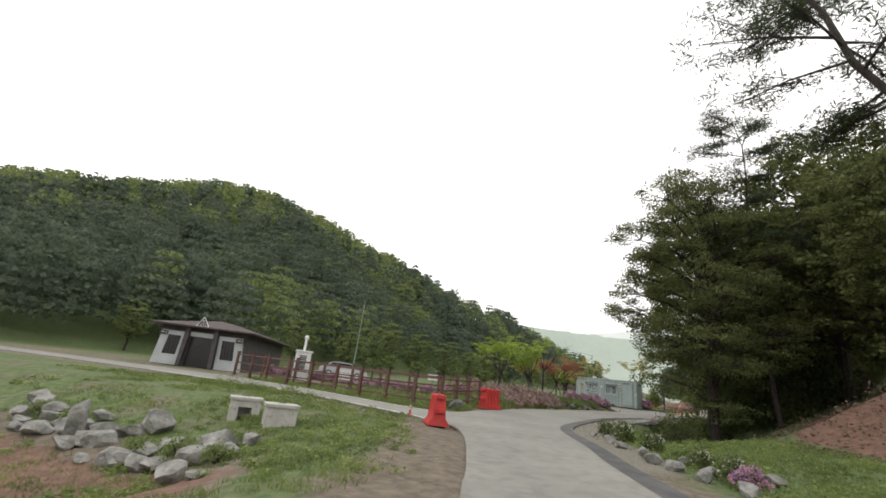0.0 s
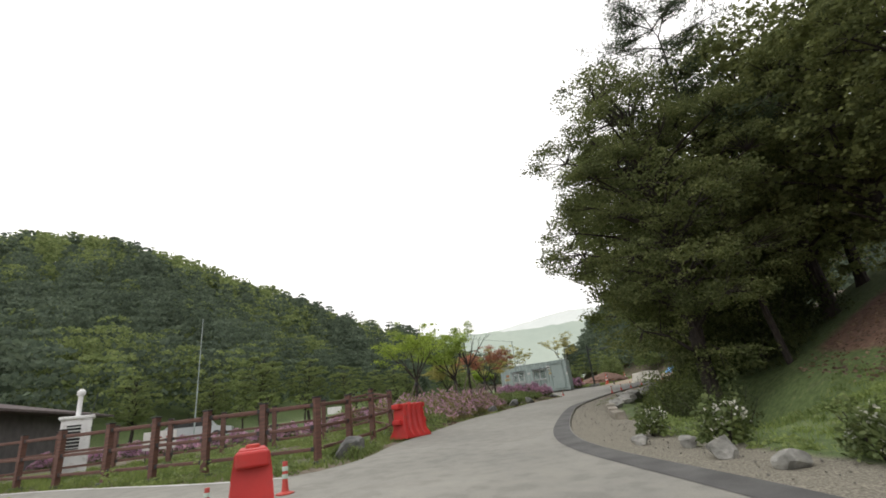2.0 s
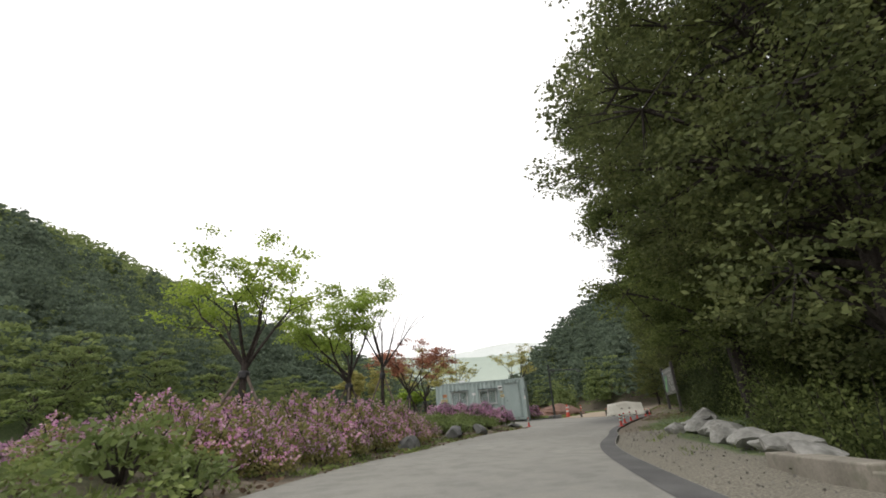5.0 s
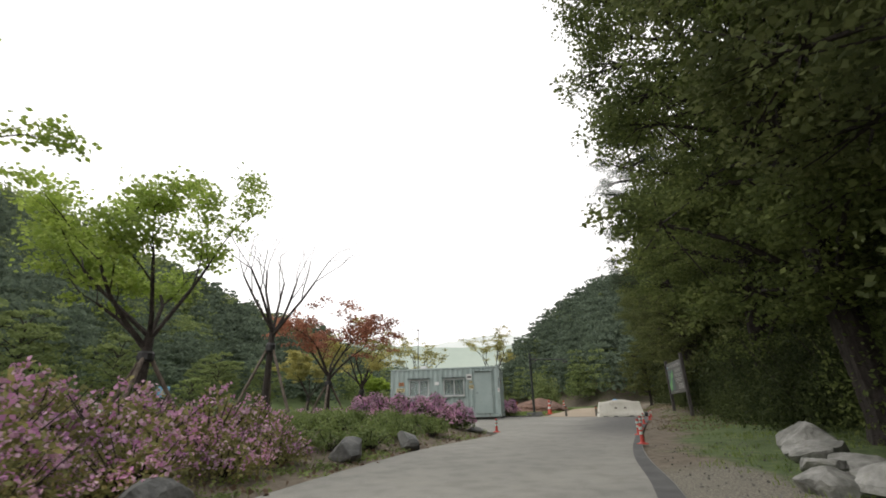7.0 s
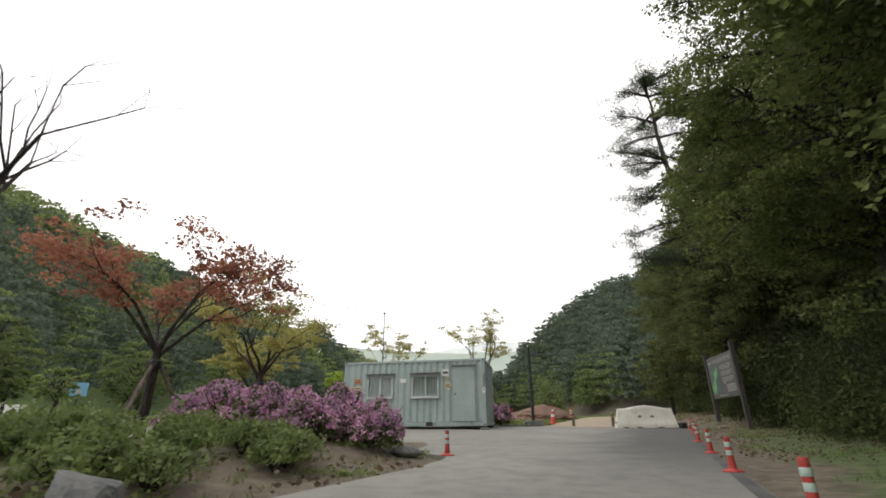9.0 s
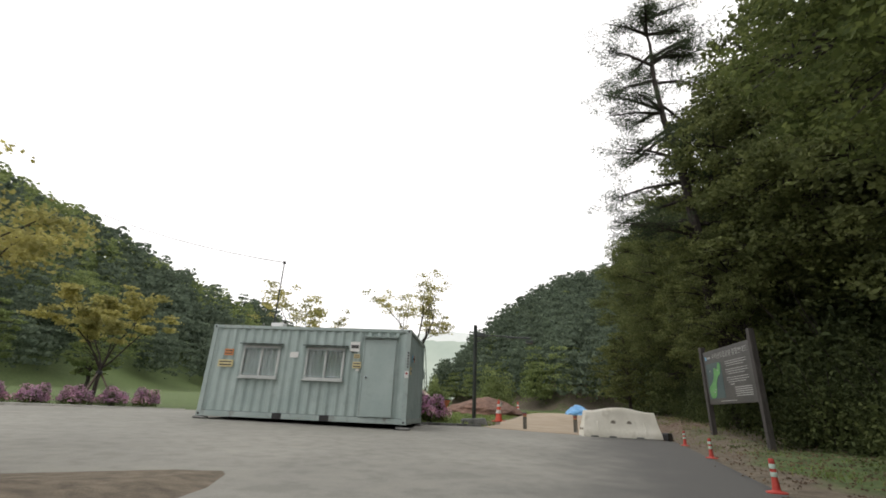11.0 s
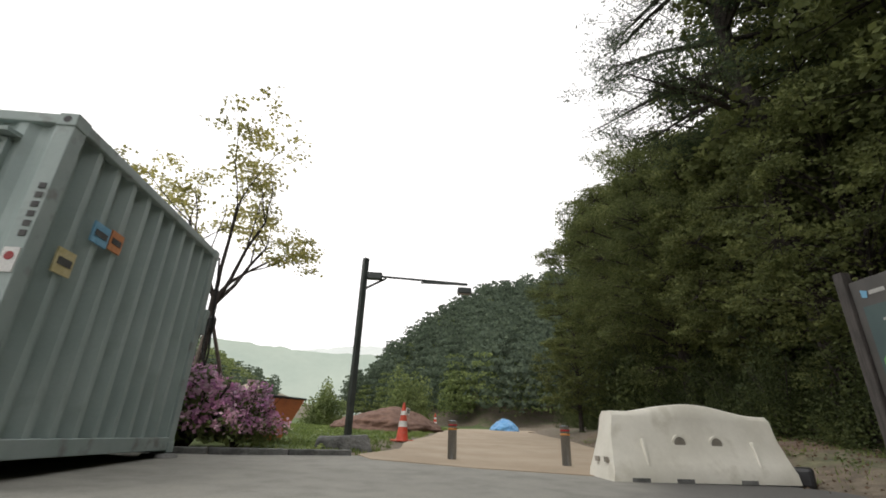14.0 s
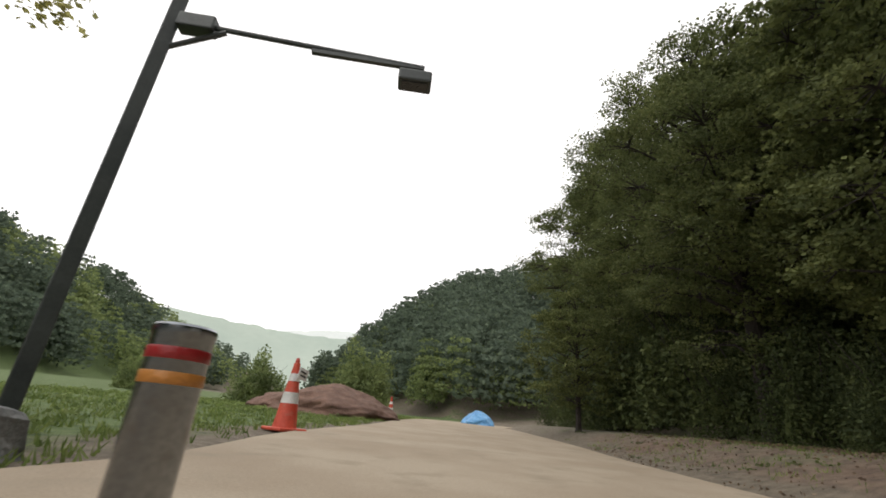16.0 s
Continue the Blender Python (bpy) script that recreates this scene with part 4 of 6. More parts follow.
for x, y, s in ((-3.9, 46.6, 0.85), (0.4, 46.6, 0.9), (4.2, 46.6, 0.9), (8.5, 54, 0.9), (5.0, 60, 1.0)):
    copy_thing(yellow_a, sized(x, y, x * 40, s))
sapling = broadleaf("young_tree", stood(-3.5, 54), 6.8, 2.2, 0.8, HILL_LEAF, 72, "light green young tree at the foot of the hill", 34, 16, 30, 0.13, group="young trees at the hill's foot")
for x, y, s in ((0.5, 56, 0.9), (4.0, 60, 0.8), (-8, 57, 0.8), (-14, 56, 0.9), (9.5, 62, 0.7), (-30, 50, 0.8), (8.5, 72, 0.8), (13.5, 76, 0.8)):
    copy_thing(sapling, sized(x, y, x * 40, s))


# ---- staked trees of the bed ----
def maple(x, y, height, radius, fork, mat, seed, label, clumps, per=36, size=0.075, lean=0.0, shift=(0, 0)):
    rng = np.random.default_rng(seed)
    m = stood(x, y)
    tree = thing("maple_tree", m, label, "tree", "staked trees of the bed")
    wood, tips = Shape(), []
    wood.tube((0, 0, -0.3), (lean * 0.5, 0, fork * 0.6), 0.1, 0.075, 8, False)
    wood.tube((lean * 0.5, 0, fork * 0.6), (lean, 0, fork), 0.075, 0.07, 8, False)
    for i in range(6):
        a = 2 * math.pi * (i + rng.uniform(-0.3, 0.3)) / 6
        out = rng.uniform(0.45, 1.0)
        limb(wood, (lean, 0, fork - rng.uniform(0, 0.25)), (math.cos(a) * out + shift[0], math.sin(a) * out + shift[1], 1.0), (height - fork) * rng.uniform(0.31, 0.42), 0.042, 2, rng, tips, 0.75, 0.1, 5, 3)
    part("trunk", wood, BARK, tree)
    if clumps:
        tips = np.array(tips)
        pick = tips[rng.integers(0, len(tips), clumps)] + rng.normal(scale=(0.1, 0.1, 0.05), size=(clumps, 3))
        pts = np.repeat(pick, per * 3 // 2, 0) + rng.normal(scale=(0.14, 0.14, 0.045), size=(clumps * (per * 3 // 2), 3))
        crown = new("crown", quads("crown", *leaves(pts, size, rng, flat=0.5, slim=0.7), mat))
        crown.parent = tree
    stakes = thing("tree_stake", m, "weathered wooden tripod stakes propping a young tree", "tree stake", "stakes of the young trees")
    for i in range(3):
        a = 2 * math.pi * i / 3 + seed
        part("stake", Shape().tube((0.95 * math.cos(a), 0.95 * math.sin(a), -0.15), (0.06 * math.cos(a), 0.06 * math.sin(a), fork * 0.82), 0.04, 0.032, 7), STAKE, stakes)
    part("tie", Shape().lathe([(0.1, fork * 0.76), (0.12, fork * 0.78), (0.12, fork * 0.84), (0.1, fork * 0.86)], 10), BLACK, stakes, "dark rubber tie round the trunk")
    return tree


maple(6.0, 31.8, 5.9, 2.2, 1.7, MAPLE_LEAF, 81, "spreading young maple with sparse yellow-green leaves", 120, 34)
maple(8.9, 35.0, 5.5, 1.7, 1.6, MAPLE_GREEN, 82, "young maple with fresh green leaves, propped by stakes", 190, 42, shift=(-0.42, 0))
maple(11.0, 38.9, 6.9, 1.4, 2.4, MAPLE_GREEN, 83, "leafless young tree propped by wooden stakes", 0)
maple(13.1, 41.9, 5.3, 1.8, 1.6, MAPLE_RED, 84, "young maple with rust-red leaves, propped by stakes", 150, 30, shift=(-0.1, 0))
maple(15.1, 45.2, 5.0, 1.3, 1.7, MAPLE_GOLD, 85, "young tree with golden-green leaves, propped by stakes", 170, 26)
maple(26.9, 54.4, 7.3, 1.6, 2.6, MAPLE_GOLD, 86, "slender tree with sparse golden-green leaves beside the container", 120, 26, 0.08, shift=(0.1, 0))
maple(22.8, 57.6, 7.6, 1.3, 2.0, MAPLE_GOLD, 87, "slender tree with sparse golden-green leaves behind the container", 80, 22, 0.1)
maple(15.6, 61.6, 6.6, 2.0, 1.6, MAPLE_GOLD, 88, "spreading golden-green tree beyond the yard", 260, 30, 0.13)
maple(22.4, 68.0, 4.6, 1.6, 1.8, MAPLE_LEAF, 89, "spreading yellow-green tree beyond the container", 260, 30, 0.14)
for i in range(6):
    tagged(copy_thing(az_b, sized(11.5 + 1.2 * i, 60.0 + 0.35 * i, i * 60, 0.9)), group="azaleas beyond the yard")


# ---- stones ----
def stone(x, y, sx, sy, sz, mat, seed, label, group="", turn=0.0, sink=0.2, flat_top=False, name="boulder"):
    """A broken, angular boulder part sunk in the ground."""
    rng = np.random.default_rng(seed)
    bm = bmesh.new()
    bmesh.ops.create_icosphere(bm, subdivisions=3, radius=0.5)
    cuts = rng.normal(size=(15, 3))
    cuts /= np.linalg.norm(cuts, axis=1)[:, None]
    depth = rng.uniform(0.24, 0.41, 15)
    for v in bm.verts:
        p = np.array(v.co)
        for c, d in zip(cuts, depth):
            k = p @ c
            if k > d:
                p = p - c * (k - d) * 0.985
        p = p * (1 + 0.045 * noise.noise(Vector(p * 6) + Vector((seed, 0, 0))))
        if flat_top:
            p[2] = min(p[2], 0.3)
        v.co = Vector((p[0] * sx * 1.2, p[1] * sy * 1.2, p[2] * sz * 1.2 + sz * (0.5 - sink)))
    me = bpy.data.meshes.new(name)
    bm.to_mesh(me)
    bm.free()
    me.materials.append(mat)
    me.shade_smooth()
    me.set_sharp_from_angle(angle=radians(18))
    return tagged(at_pose(new(name, me), stood(x, y, turn)), label, "boulder", group)


rng = np.random.default_rng(90)
for i in range(34):
    k = i / 33
    x, y = -10.5 + 7.6 * k + rng.normal() * 0.35, 13.3 - 4.2 * k + rng.normal() * 0.55
    s = rng.uniform(0.28, 0.68)
    stone(x, y, s * 1.25, s, s * rng.uniform(0.6, 0.9), ROCK, 900 + i, "pale angular boulder of the bank's stone edging", "boulders of the grass bank", rng.uniform(0, 360))
stone(-7.2, 11.2, 0.45, 0.4, 1.25, ROCK, 940, "tall upright pale stone among the bank's boulders", turn=20)
for i, (x, y, s) in enumerate(((5.95, 11.4, 0.55), (6.3, 12.5, 0.6), (5.95, 10.5, 0.65), (6.7, 10.3, 0.5), (6.2, 13.6, 0.5), (6.0, 9.5, 0.6), (6.1, 8.4, 0.6), (6.9, 11.6, 0.5), (6.3, 14.6, 0.6), (6.7, 15.6, 0.45), (6.2, 7.4, 0.55), (7.3, 9.3, 0.6),
                             (7.4, 17.0, 0.5), (8.0, 18.2, 0.45), (6.5, 16.4, 0.4))):
    stone(x, y, s * 0.72, s * 0.6, s * 0.48, ROCK, 950 + i, "pale rounded boulder edging the grass mound", "boulders beside the lane", i * 47)
for i, (x, y, sx, sy, sz) in enumerate(((15.6, 28.9, 0.9, 0.7, 0.45), (16.4, 29.3, 0.8, 0.6, 0.5), (17.1, 29.9, 0.9, 0.6, 0.45), (17.9, 30.7, 0.9, 0.7, 0.4), (15.0, 28.0, 0.8, 0.6, 0.45), (16.0, 28.4, 0.7, 0.55, 0.5), (15.3, 29.3, 0.55, 0.4, 0.3), (16.5, 30.0, 0.6, 0.4, 0.25), (14.5, 27.6, 0.6, 0.45, 0.3), (17.4, 30.5, 0.5, 0.4, 0.3), (16.9, 29.2, 0.6, 0.5, 0.45), (12.4, 25.0, 0.9, 0.6, 0.3), (13.2, 26.0, 0.8, 0.6, 0.32), (14.1, 27.1, 0.8, 0.6, 0.35), (12.8, 25.5, 0.6, 0.5, 0.25), (13.7, 26.5, 0.7, 0.5, 0.3), (11.5, 24.2, 0.9, 0.6, 0.3),
                                     (17.0, 28.3, 0.7, 0.55, 0.4), (18.9, 31.4, 1.0, 0.8, 0.5))):
    stone(x, y, sx, sy, sz, ROCK, 970 + i, "broad pale rock slab at the gully's rim", "rock slabs at the gully", 40 + i * 11)
stone(2.15, 21.35, 0.8, 0.6, 0.5, DARK_ROCK, 981, "grey-green boulder at the fence's foot", "boulders of the bed")
stone(9.6, 31.6, 0.8, 0.5, 0.34, DARK_ROCK, 982, "flat grey boulder at the bed's edge", "boulders of the bed", 30)
stone(12.1, 34.6, 0.8, 0.6, 0.42, DARK_ROCK, 983, "dark grey boulder at the bed's edge", "boulders of the bed", 70)
stone(13.65, 36.0, 0.62, 0.5, 0.5, DARK_ROCK, 984, "dark grey boulder at the bed's edge", "boulders of the bed", 110)
stone(17.2, 39.6, 0.7, 0.3, 0.2, DARK_ROCK, 985, "low dark stone at the bed's corner", "boulders of the bed", 20, 0.1)
block = Shape().box((0, 0, 0.08), (1.2, 0.6, 0.36), taper=0.86, bevel=0.07)
block.v = [(x + 0.09 * noise.noise((x * 3, y * 3, z * 3)), y + 0.09 * noise.noise((x * 3, y * 3, z * 3 + 9)), z + 0.07 * noise.noise((x * 3, y * 3, z * 3 + 19)) + 0.05 * x) for x, y, z in block.v]
single("boulder", block, DARK_ROCK, stood(29.75, 54.05, -28), "large flat-topped dark grey stone beside the lamp post", "boulder")
stone(6.6, 29.0, 0.5, 0.4, 0.4, DARK_ROCK, 987, "small grey boulder below the azaleas", "boulders of the bed")

# concrete rim of the gully
rim = Shape()
line = [(8.9, 20.3), (9.6, 21.6), (10.6, 23.2), (11.5, 24.6)]
for (x0, y0), (x1, y1) in zip(line, line[1:]):
    c, a = ((x0 + x1) / 2, (y0 + y1) / 2), math.degrees(math.atan2(y1 - y0, x1 - x0))
    rim.box((c[0], c[1], plane(*c) - 0.45), (math.hypot(x1 - x0, y1 - y0) + 0.02, 0.26, 1.2), pose(0, 0, 0, 0, 0, a), bevel=0.015)
single("retaining_wall", rim, OLD_CONCRETE, Matrix(), "low concrete retaining wall along the gully", "wall", kind="structure")


# ---- concrete drain boxes on the bank ----
def drain_box(x, y, turn, opening):
    box = thing("drain_box", stood(x, y, turn, -0.02) @ Matrix.Diagonal((0.78, 0.78, 0.74, 1)), "square concrete drain box with a lid on the grass bank", "drain box", "drain boxes")
    body = Shape()
    if opening:
        body.box((-0.33, 0, 0.1), (0.26, 0.8, 0.9), bevel=0.012).box((0.33, 0, 0.1), (0.26, 0.8, 0.9), bevel=0.012).box((0, 0, 0.44), (0.42, 0.8, 0.22), bevel=0.01).box((0, 0.25, 0.0), (0.42, 0.3, 0.7))
    else:
        body.box((0, 0, 0.1), (0.92, 0.8, 0.9), bevel=0.015)
    part("body", body, CONCRETE, box)
    part("lid", Shape().box((0, 0, 0.6), (1.02, 0.9, 0.1), bevel=0.012), CONCRETE, box, "pale concrete lid")
    part("lifting_handle", Shape().tube((-0.06, 0, 0.66), (-0.06, 0, 0.69), 0.01, n=6).tube((0.06, 0, 0.66), (0.06, 0, 0.69), 0.01, n=6).tube((-0.07, 0, 0.69), (0.07, 0, 0.69), 0.014, n=6), BLACK, box, "dark iron handle")


drain_box(-4.2, 12.75, 22, True)
drain_box(-3.05, 11.9, 22, False)


# ---- timber fence ----
FENCE = [(-11, 30), (-9.6, 28.7), (-8.3, 27.5), (-6.7, 26.0), (-5.2, 24.7), (-3.7, 23.6), (-2.4, 22.7), (-1.1, 21.9), (0.2, 21.4), (1.4, 20.95), (2.2, 22.4), (2.96, 23.9), (3.75, 25.5)]
BACK = [(3.75, 25.5), (3.3, 27.2), (1.6, 27.4), (-0.1, 27.6), (-1.8, 27.8), (-3.5, 28.0), (-5.2, 28.2), (-6.9, 28.4), (-9.0, 29.0)]


def fence(line, label, skip_first=False):
    f = thing("timber_fence", Matrix(), label, "fence", "timber fences")
    z = [on_land(*p) for p in line]
    for i, (x, y) in enumerate(line):
        if i == 0 and skip_first:
            continue
        turn = math.degrees(math.atan2(line[min(i + 1, len(line) - 1)][1] - line[max(i - 1, 0)][1], line[min(i + 1, len(line) - 1)][0] - line[max(i - 1, 0)][0]))
        post = part("post", Shape().box((0, 0, 0.67), (0.14, 0.14, 1.46), bevel=0.008), WOOD, f)
        post.matrix_world = pose(x, y, z[i], 0, 0, turn)
        cap = part("cap", Shape().box((0, 0, 1.415), (0.17, 0.17, 0.035), bevel=0.008), BLACK, post, "dark post cap")
        shoe = part("base_plate", Shape().box((0, 0, 0.02), (0.24, 0.24, 0.07), bevel=0.01), DARK_STEEL, post, "grey steel post shoe")
    for i in range(len(line) - 1):
        (x0, y0), (x1, y1) = line[i], line[i + 1]
        d = Vector((x1 - x0, y1 - y0, z[i + 1] - z[i]))
        for h in (0.3, 0.77, 1.25):
            a, b = Vector((x0, y0, z[i] + h)), Vector((x1, y1, z[i + 1] + h))
            q = d.to_track_quat("X", "Z").to_matrix().to_4x4()
            rail = part("rail", Shape().box((0, 0, 0), (d.length - 0.15, 0.05, 0.075), bevel=0.012), WOOD, f)
            rail.matrix_world = Matrix.Translation((a + b) / 2) @ q
            for k in (-1, 1):
                part("bracket", Shape().box((k * (d.length / 2 - 0.11), 0, 0), (0.08, 0.068, 0.095), bevel=0.008), BLACK, rail, "dark rail bracket")
    return f


fence(FENCE, "red-brown stained timber post and rail fence along the side lane")
fence(BACK, "red-brown stained timber fence behind the grass plot", True)


# ---- plastic barriers ----
def barrier_shell(length, height, half, ribs, arch, flare):
    """A hollow-looking moulded barrier: its cross-section carried along x, with ribs and a curved top."""
    n = 48
    v, f = [], []
    for i in range(n + 1):
        k = i / n
        x0 = (k - 0.5) * length
        top = height * (1 - arch + arch * math.sin(math.pi * min(max((k - 0.08) / 0.84, 0), 1)) ** 1.6)
        dent = 0.075 * (0.5 + 0.5 * math.cos(2 * math.pi * ribs * k)) ** 3 if ribs and 0 < i < n else 0
        section = [(half, 0.0), (half, (0.06 if ribs else 0.13) * height), (half * (0.62 if ribs else 0.86) - dent * 0.4, 0.24 * height), (half * 0.55 - dent, 0.55 * height), (half * 0.5 - dent, 0.8 * height), (half * 0.44, top - 0.035), (half * 0.34, top)]
        ring = section + [(-a, z) for a, z in section[::-1]]
        for a, z in ring:
            squeeze = 1 - flare * (z / height)
            v.append((x0 * squeeze, a, z))
    m = 14
    for i in range(n):
        f += [(i * m + j, i * m + (j + 1) % m, (i + 1) * m + (j + 1) % m, (i + 1) * m + j) for j in range(m)]
    f += [tuple(range(m)), tuple(range(n * m + m - 1, n * m - 1, -1))]
    return Shape().add(v, f)


def red_barrier(x, y, turn, label, size, lift=0.0):
    b = thing("water_barrier", pose(x, y, plane(x, y) + 0.02 + lift, 0, 0, turn) @ Matrix.Diagonal((size, size, size, 1)), label, "traffic barrier", "red plastic barriers")
    part("body", barrier_shell(1.1, 0.98, 0.35, 4, 0.0, 0.13), RED_PLASTIC, b, smooth=True)
    for k in (-1, 1):
        for h in (0.46, 0.82):
            part("coupling_lug", Shape().box((k * (0.54 - 0.05 * h), 0, h + (0.08 if h > 0.6 else 0)), (0.26, 0.29, 0.14), bevel=0.022), RED_PLASTIC, b)
    part("filler_cap", Shape().lathe([(0.07, 0), (0.07, 0.03), (0.05, 0.04)], 14, (0, 0, 0.978)), RED_DARK, b)
    for k in (-0.25, 0.25):
        part("fork_slot", Shape().box((k, 0, 0.04), (0.2, 0.606, 0.082)), BLACK, b, "dark fork slot")
    return b


red_barrier(0.88, 14.2, 97, "weathered red plastic water barrier standing at the lane's mouth", 0.88)
red_barrier(4.1, 24.0, 40, "weathered red plastic water barrier at the fence's end", 1.0)

wb = thing("water_barrier", pose(31.8, 48.25, plane(31.7, 48.2) + 0.02, 0, 0, -31), "large dirty cream plastic water barrier across the path", "traffic barrier")
part("body", barrier_shell(2.62, 0.96, 0.33, 0, 0.13, 0.13), WHITE_PLASTIC, wb, smooth=True)
for k in (-0.27, 0.27):
    part("tie_hole", Shape().tube((k, -0.208, 0.46), (k, 0.208, 0.46), 0.1, n=20), WHITE_PLASTIC, wb, "recessed round tie hole")
    part("hole_lining", Shape().tube((k, -0.212, 0.46), (k, 0.212, 0.46), 0.078, n=18), OLD_CONCRETE, wb, "dark inside of the tie hole")
for k in (-0.95, -0.35, 0.55):
    part("fork_slot", Shape().box((k, 0, 0.022), (0.24, 0.664, 0.048)), DARK_ROCK, wb, "dark fork slot")
for k in (-0.8, 0.8):
    part("groove", Shape().box((k, -0.225, 0.33), (0.05, 0.09, 0.34), pose(0, 0, 0, -14, 0, 0), bevel=0.012), WHITE_PLASTIC, wb)
for k in (-0.14, 0.1):
    part("end_socket", Shape().box((-1.292, k, 0.24), (0.03, 0.075, 0.06)), OLD_CONCRETE, wb, "dark coupling socket")
single("rubber_block", Shape().box((0, 0, 0.12), (0.4, 0.3, 0.26), bevel=0.05), BLACK, pose(33.0, 47.35, plane(33, 47.3), 0, 0, 12), "dark rubber block beside the cream barrier", "rubber block")


# ---- posts, cones and bollards ----
def delineator(m, label, group):
    p = thing("lane_marker_post", m, label, "marker post", group)
    part("base", Shape().lathe([(0.12, 0), (0.12, 0.015), (0.06, 0.03), (0.048, 0.04)], 18), RED_DARK, p, smooth=True)
    part("tube", Shape().lathe([(0.048, 0.035), (0.036, 0.15), (0.034, 0.36), (0.034, 0.39), (0.027, 0.4)], 16), RED_DARK, p, smooth=True)
    for h in (0.215, 0.31):
        part("band", Shape().lathe([(0.0375, h - 0.028), (0.0385, h - 0.026), (0.038, h + 0.026), (0.037, h + 0.028)], 16), GREEN_BAND, p, "pale reflective band", True)
    return p


spots = [(18.15, 34.1), (20.25, 36.15), (22.4, 38.05), (25.1, 40.4), (28.65, 43.3), (31.45, 45.7)]
first = None
for x, y in spots:
    m = pose(x, y, plane(x, y) + 0.02, 0, 0, x * 50)
    first = copy_thing(first, m) if first else delineator(m, "red plastic lane post with pale reflective bands", "lane posts along the verge")
for x, y, s in ((18.0, 39.7, 1.0), (0.1, 16.3, 0.9), (0.95, 17.3, 1.1)):
    tagged(copy_thing(first, pose(x, y, plane(x, y) + 0.02) @ Matrix.Diagonal((s, s, s, 1))), "short scuffed red lane post at the lane's corner", group="short lane posts")


def cone(x, y, size, label, tag=False, dz=0.0):
    c = thing("traffic_cone", stood(x, y, 10, dz) @ Matrix.Diagonal((size, size, size, 1)), label, "traffic cone", "traffic cones")
    part("base", Shape().box((0, 0, 0.02), (0.42, 0.42, 0.045), bevel=0.018), CONE_ORANGE, c)
    part("body", Shape().lathe([(0.16, 0.04), (0.15, 0.07), (0.045, 0.82), (0.042, 0.86), (0.02, 0.87)], 22), CONE_ORANGE, c, smooth=True)
    for h0, h1 in ((0.34, 0.48), (0.62, 0.72)):
        r = lambda h: 0.15 - 0.105 * (h - 0.07) / 0.75 + 0.003
        part("band", Shape().lathe([(r(h0), h0), (r(h1), h1)], 22), REFLECT, c, "white reflective band", True)
    part("tip", Shape().lathe([(0.03, 0.86), (0.03, 0.9), (0.015, 0.93)], 12), RED_DARK, c)
    if tag:
        part("notice", Shape().box((0.06, -0.09, 0.72), (0.17, 0.012, 0.15), pose(0, 0, 0, 0, 12, 10)), PAPER, c, "small white paper notice with dark print")
        for i in range(2):
            part("print", Shape().box((0.06, -0.099, 0.745 - 0.05 * i), (0.11, 0.004, 0.022), pose(0, 0, 0, 0, 12, 10)), INK, c, "unreadable dark print")
    return c


cone(33.55, 57.35, 1.2, "orange traffic cone with white bands and a paper notice", True)
cone(44.9, 69.6, 1.2, "orange traffic cone with white bands on the grass verge")


def bollard(x, y):
    b = thing("bollard", pose(x, y, plane(x, y) + 0.015) @ Matrix.Diagonal((1.08, 1.08, 0.86, 1)), "brushed steel bollard with red and amber bands", "bollard", "bollards across the path")
    part("floor_plate", Shape().lathe([(0.115, 0), (0.115, 0.008), (0.105, 0.012)], 24), STAINLESS, b, smooth=True)
    part("tube", Shape().lathe([(0.07, 0.008), (0.07, 0.685), (0.073, 0.69), (0.073, 0.712), (0.066, 0.72), (0.03, 0.724)], 28), STAINLESS, b, smooth=True)
    part("red_band", Shape().lathe([(0.0712, 0.615), (0.0722, 0.617), (0.0722, 0.648), (0.0712, 0.65)], 28), RED_BAND, b, "red reflective band", True)
    part("amber_band", Shape().lathe([(0.0712, 0.545), (0.0722, 0.547), (0.0722, 0.578), (0.0712, 0.58)], 28), AMBER_BAND, b, "amber reflective band", True)


bollard(30.43, 51.55)
bollard(31.73, 50.19)


# ---- lamp post ----
lamp = thing("street_lamp", pose(30.22, 54.75, on_land(30.22, 54.75)), "dark grey steel post with a slim camera-like lamp arm", "street lamp")
lh = 6.12 - on_land(30.22, 54.75)
part("post", Shape().box((0, 0, lh / 2 - 0.1), (0.13, 0.13, lh + 0.2), bevel=0.012), DARK_STEEL, lamp)
part("base_plate", Shape().box((0, 0, 0.02), (0.3, 0.3, 0.05), bevel=0.01), DARK_STEEL, lamp)
arm_turn = pose(0, 0, 0, 0, 0, -36.9)
part("junction_box", Shape().box((0.26, 0, lh - 0.46), (0.36, 0.16, 0.17), bevel=0.015), DARK_STEEL, lamp).matrix_local = arm_turn
part("arm", Shape().tube((0.4, 0, lh - 0.46), (2.58, 0, lh - 0.55), 0.028, n=8).box((2.0, 0, lh - 0.56), (1.16, 0.05, 0.045)), DARK_STEEL, lamp).matrix_local = arm_turn
part("brace", Shape().tube((0.03, 0, lh - 0.8), (0.55, 0, lh - 0.5), 0.028, n=8), DARK_STEEL, lamp).matrix_local = arm_turn
part("lamp_head", Shape().box((2.5, 0, lh - 0.73), (0.34, 0.2, 0.14), bevel=0.02), DARK_STEEL, lamp).matrix_local = arm_turn
part("lens", Shape().box((2.5, 0, lh - 0.805), (0.26, 0.14, 0.012)), DARK_GLASS, lamp, "dark lens").matrix_local = arm_turn


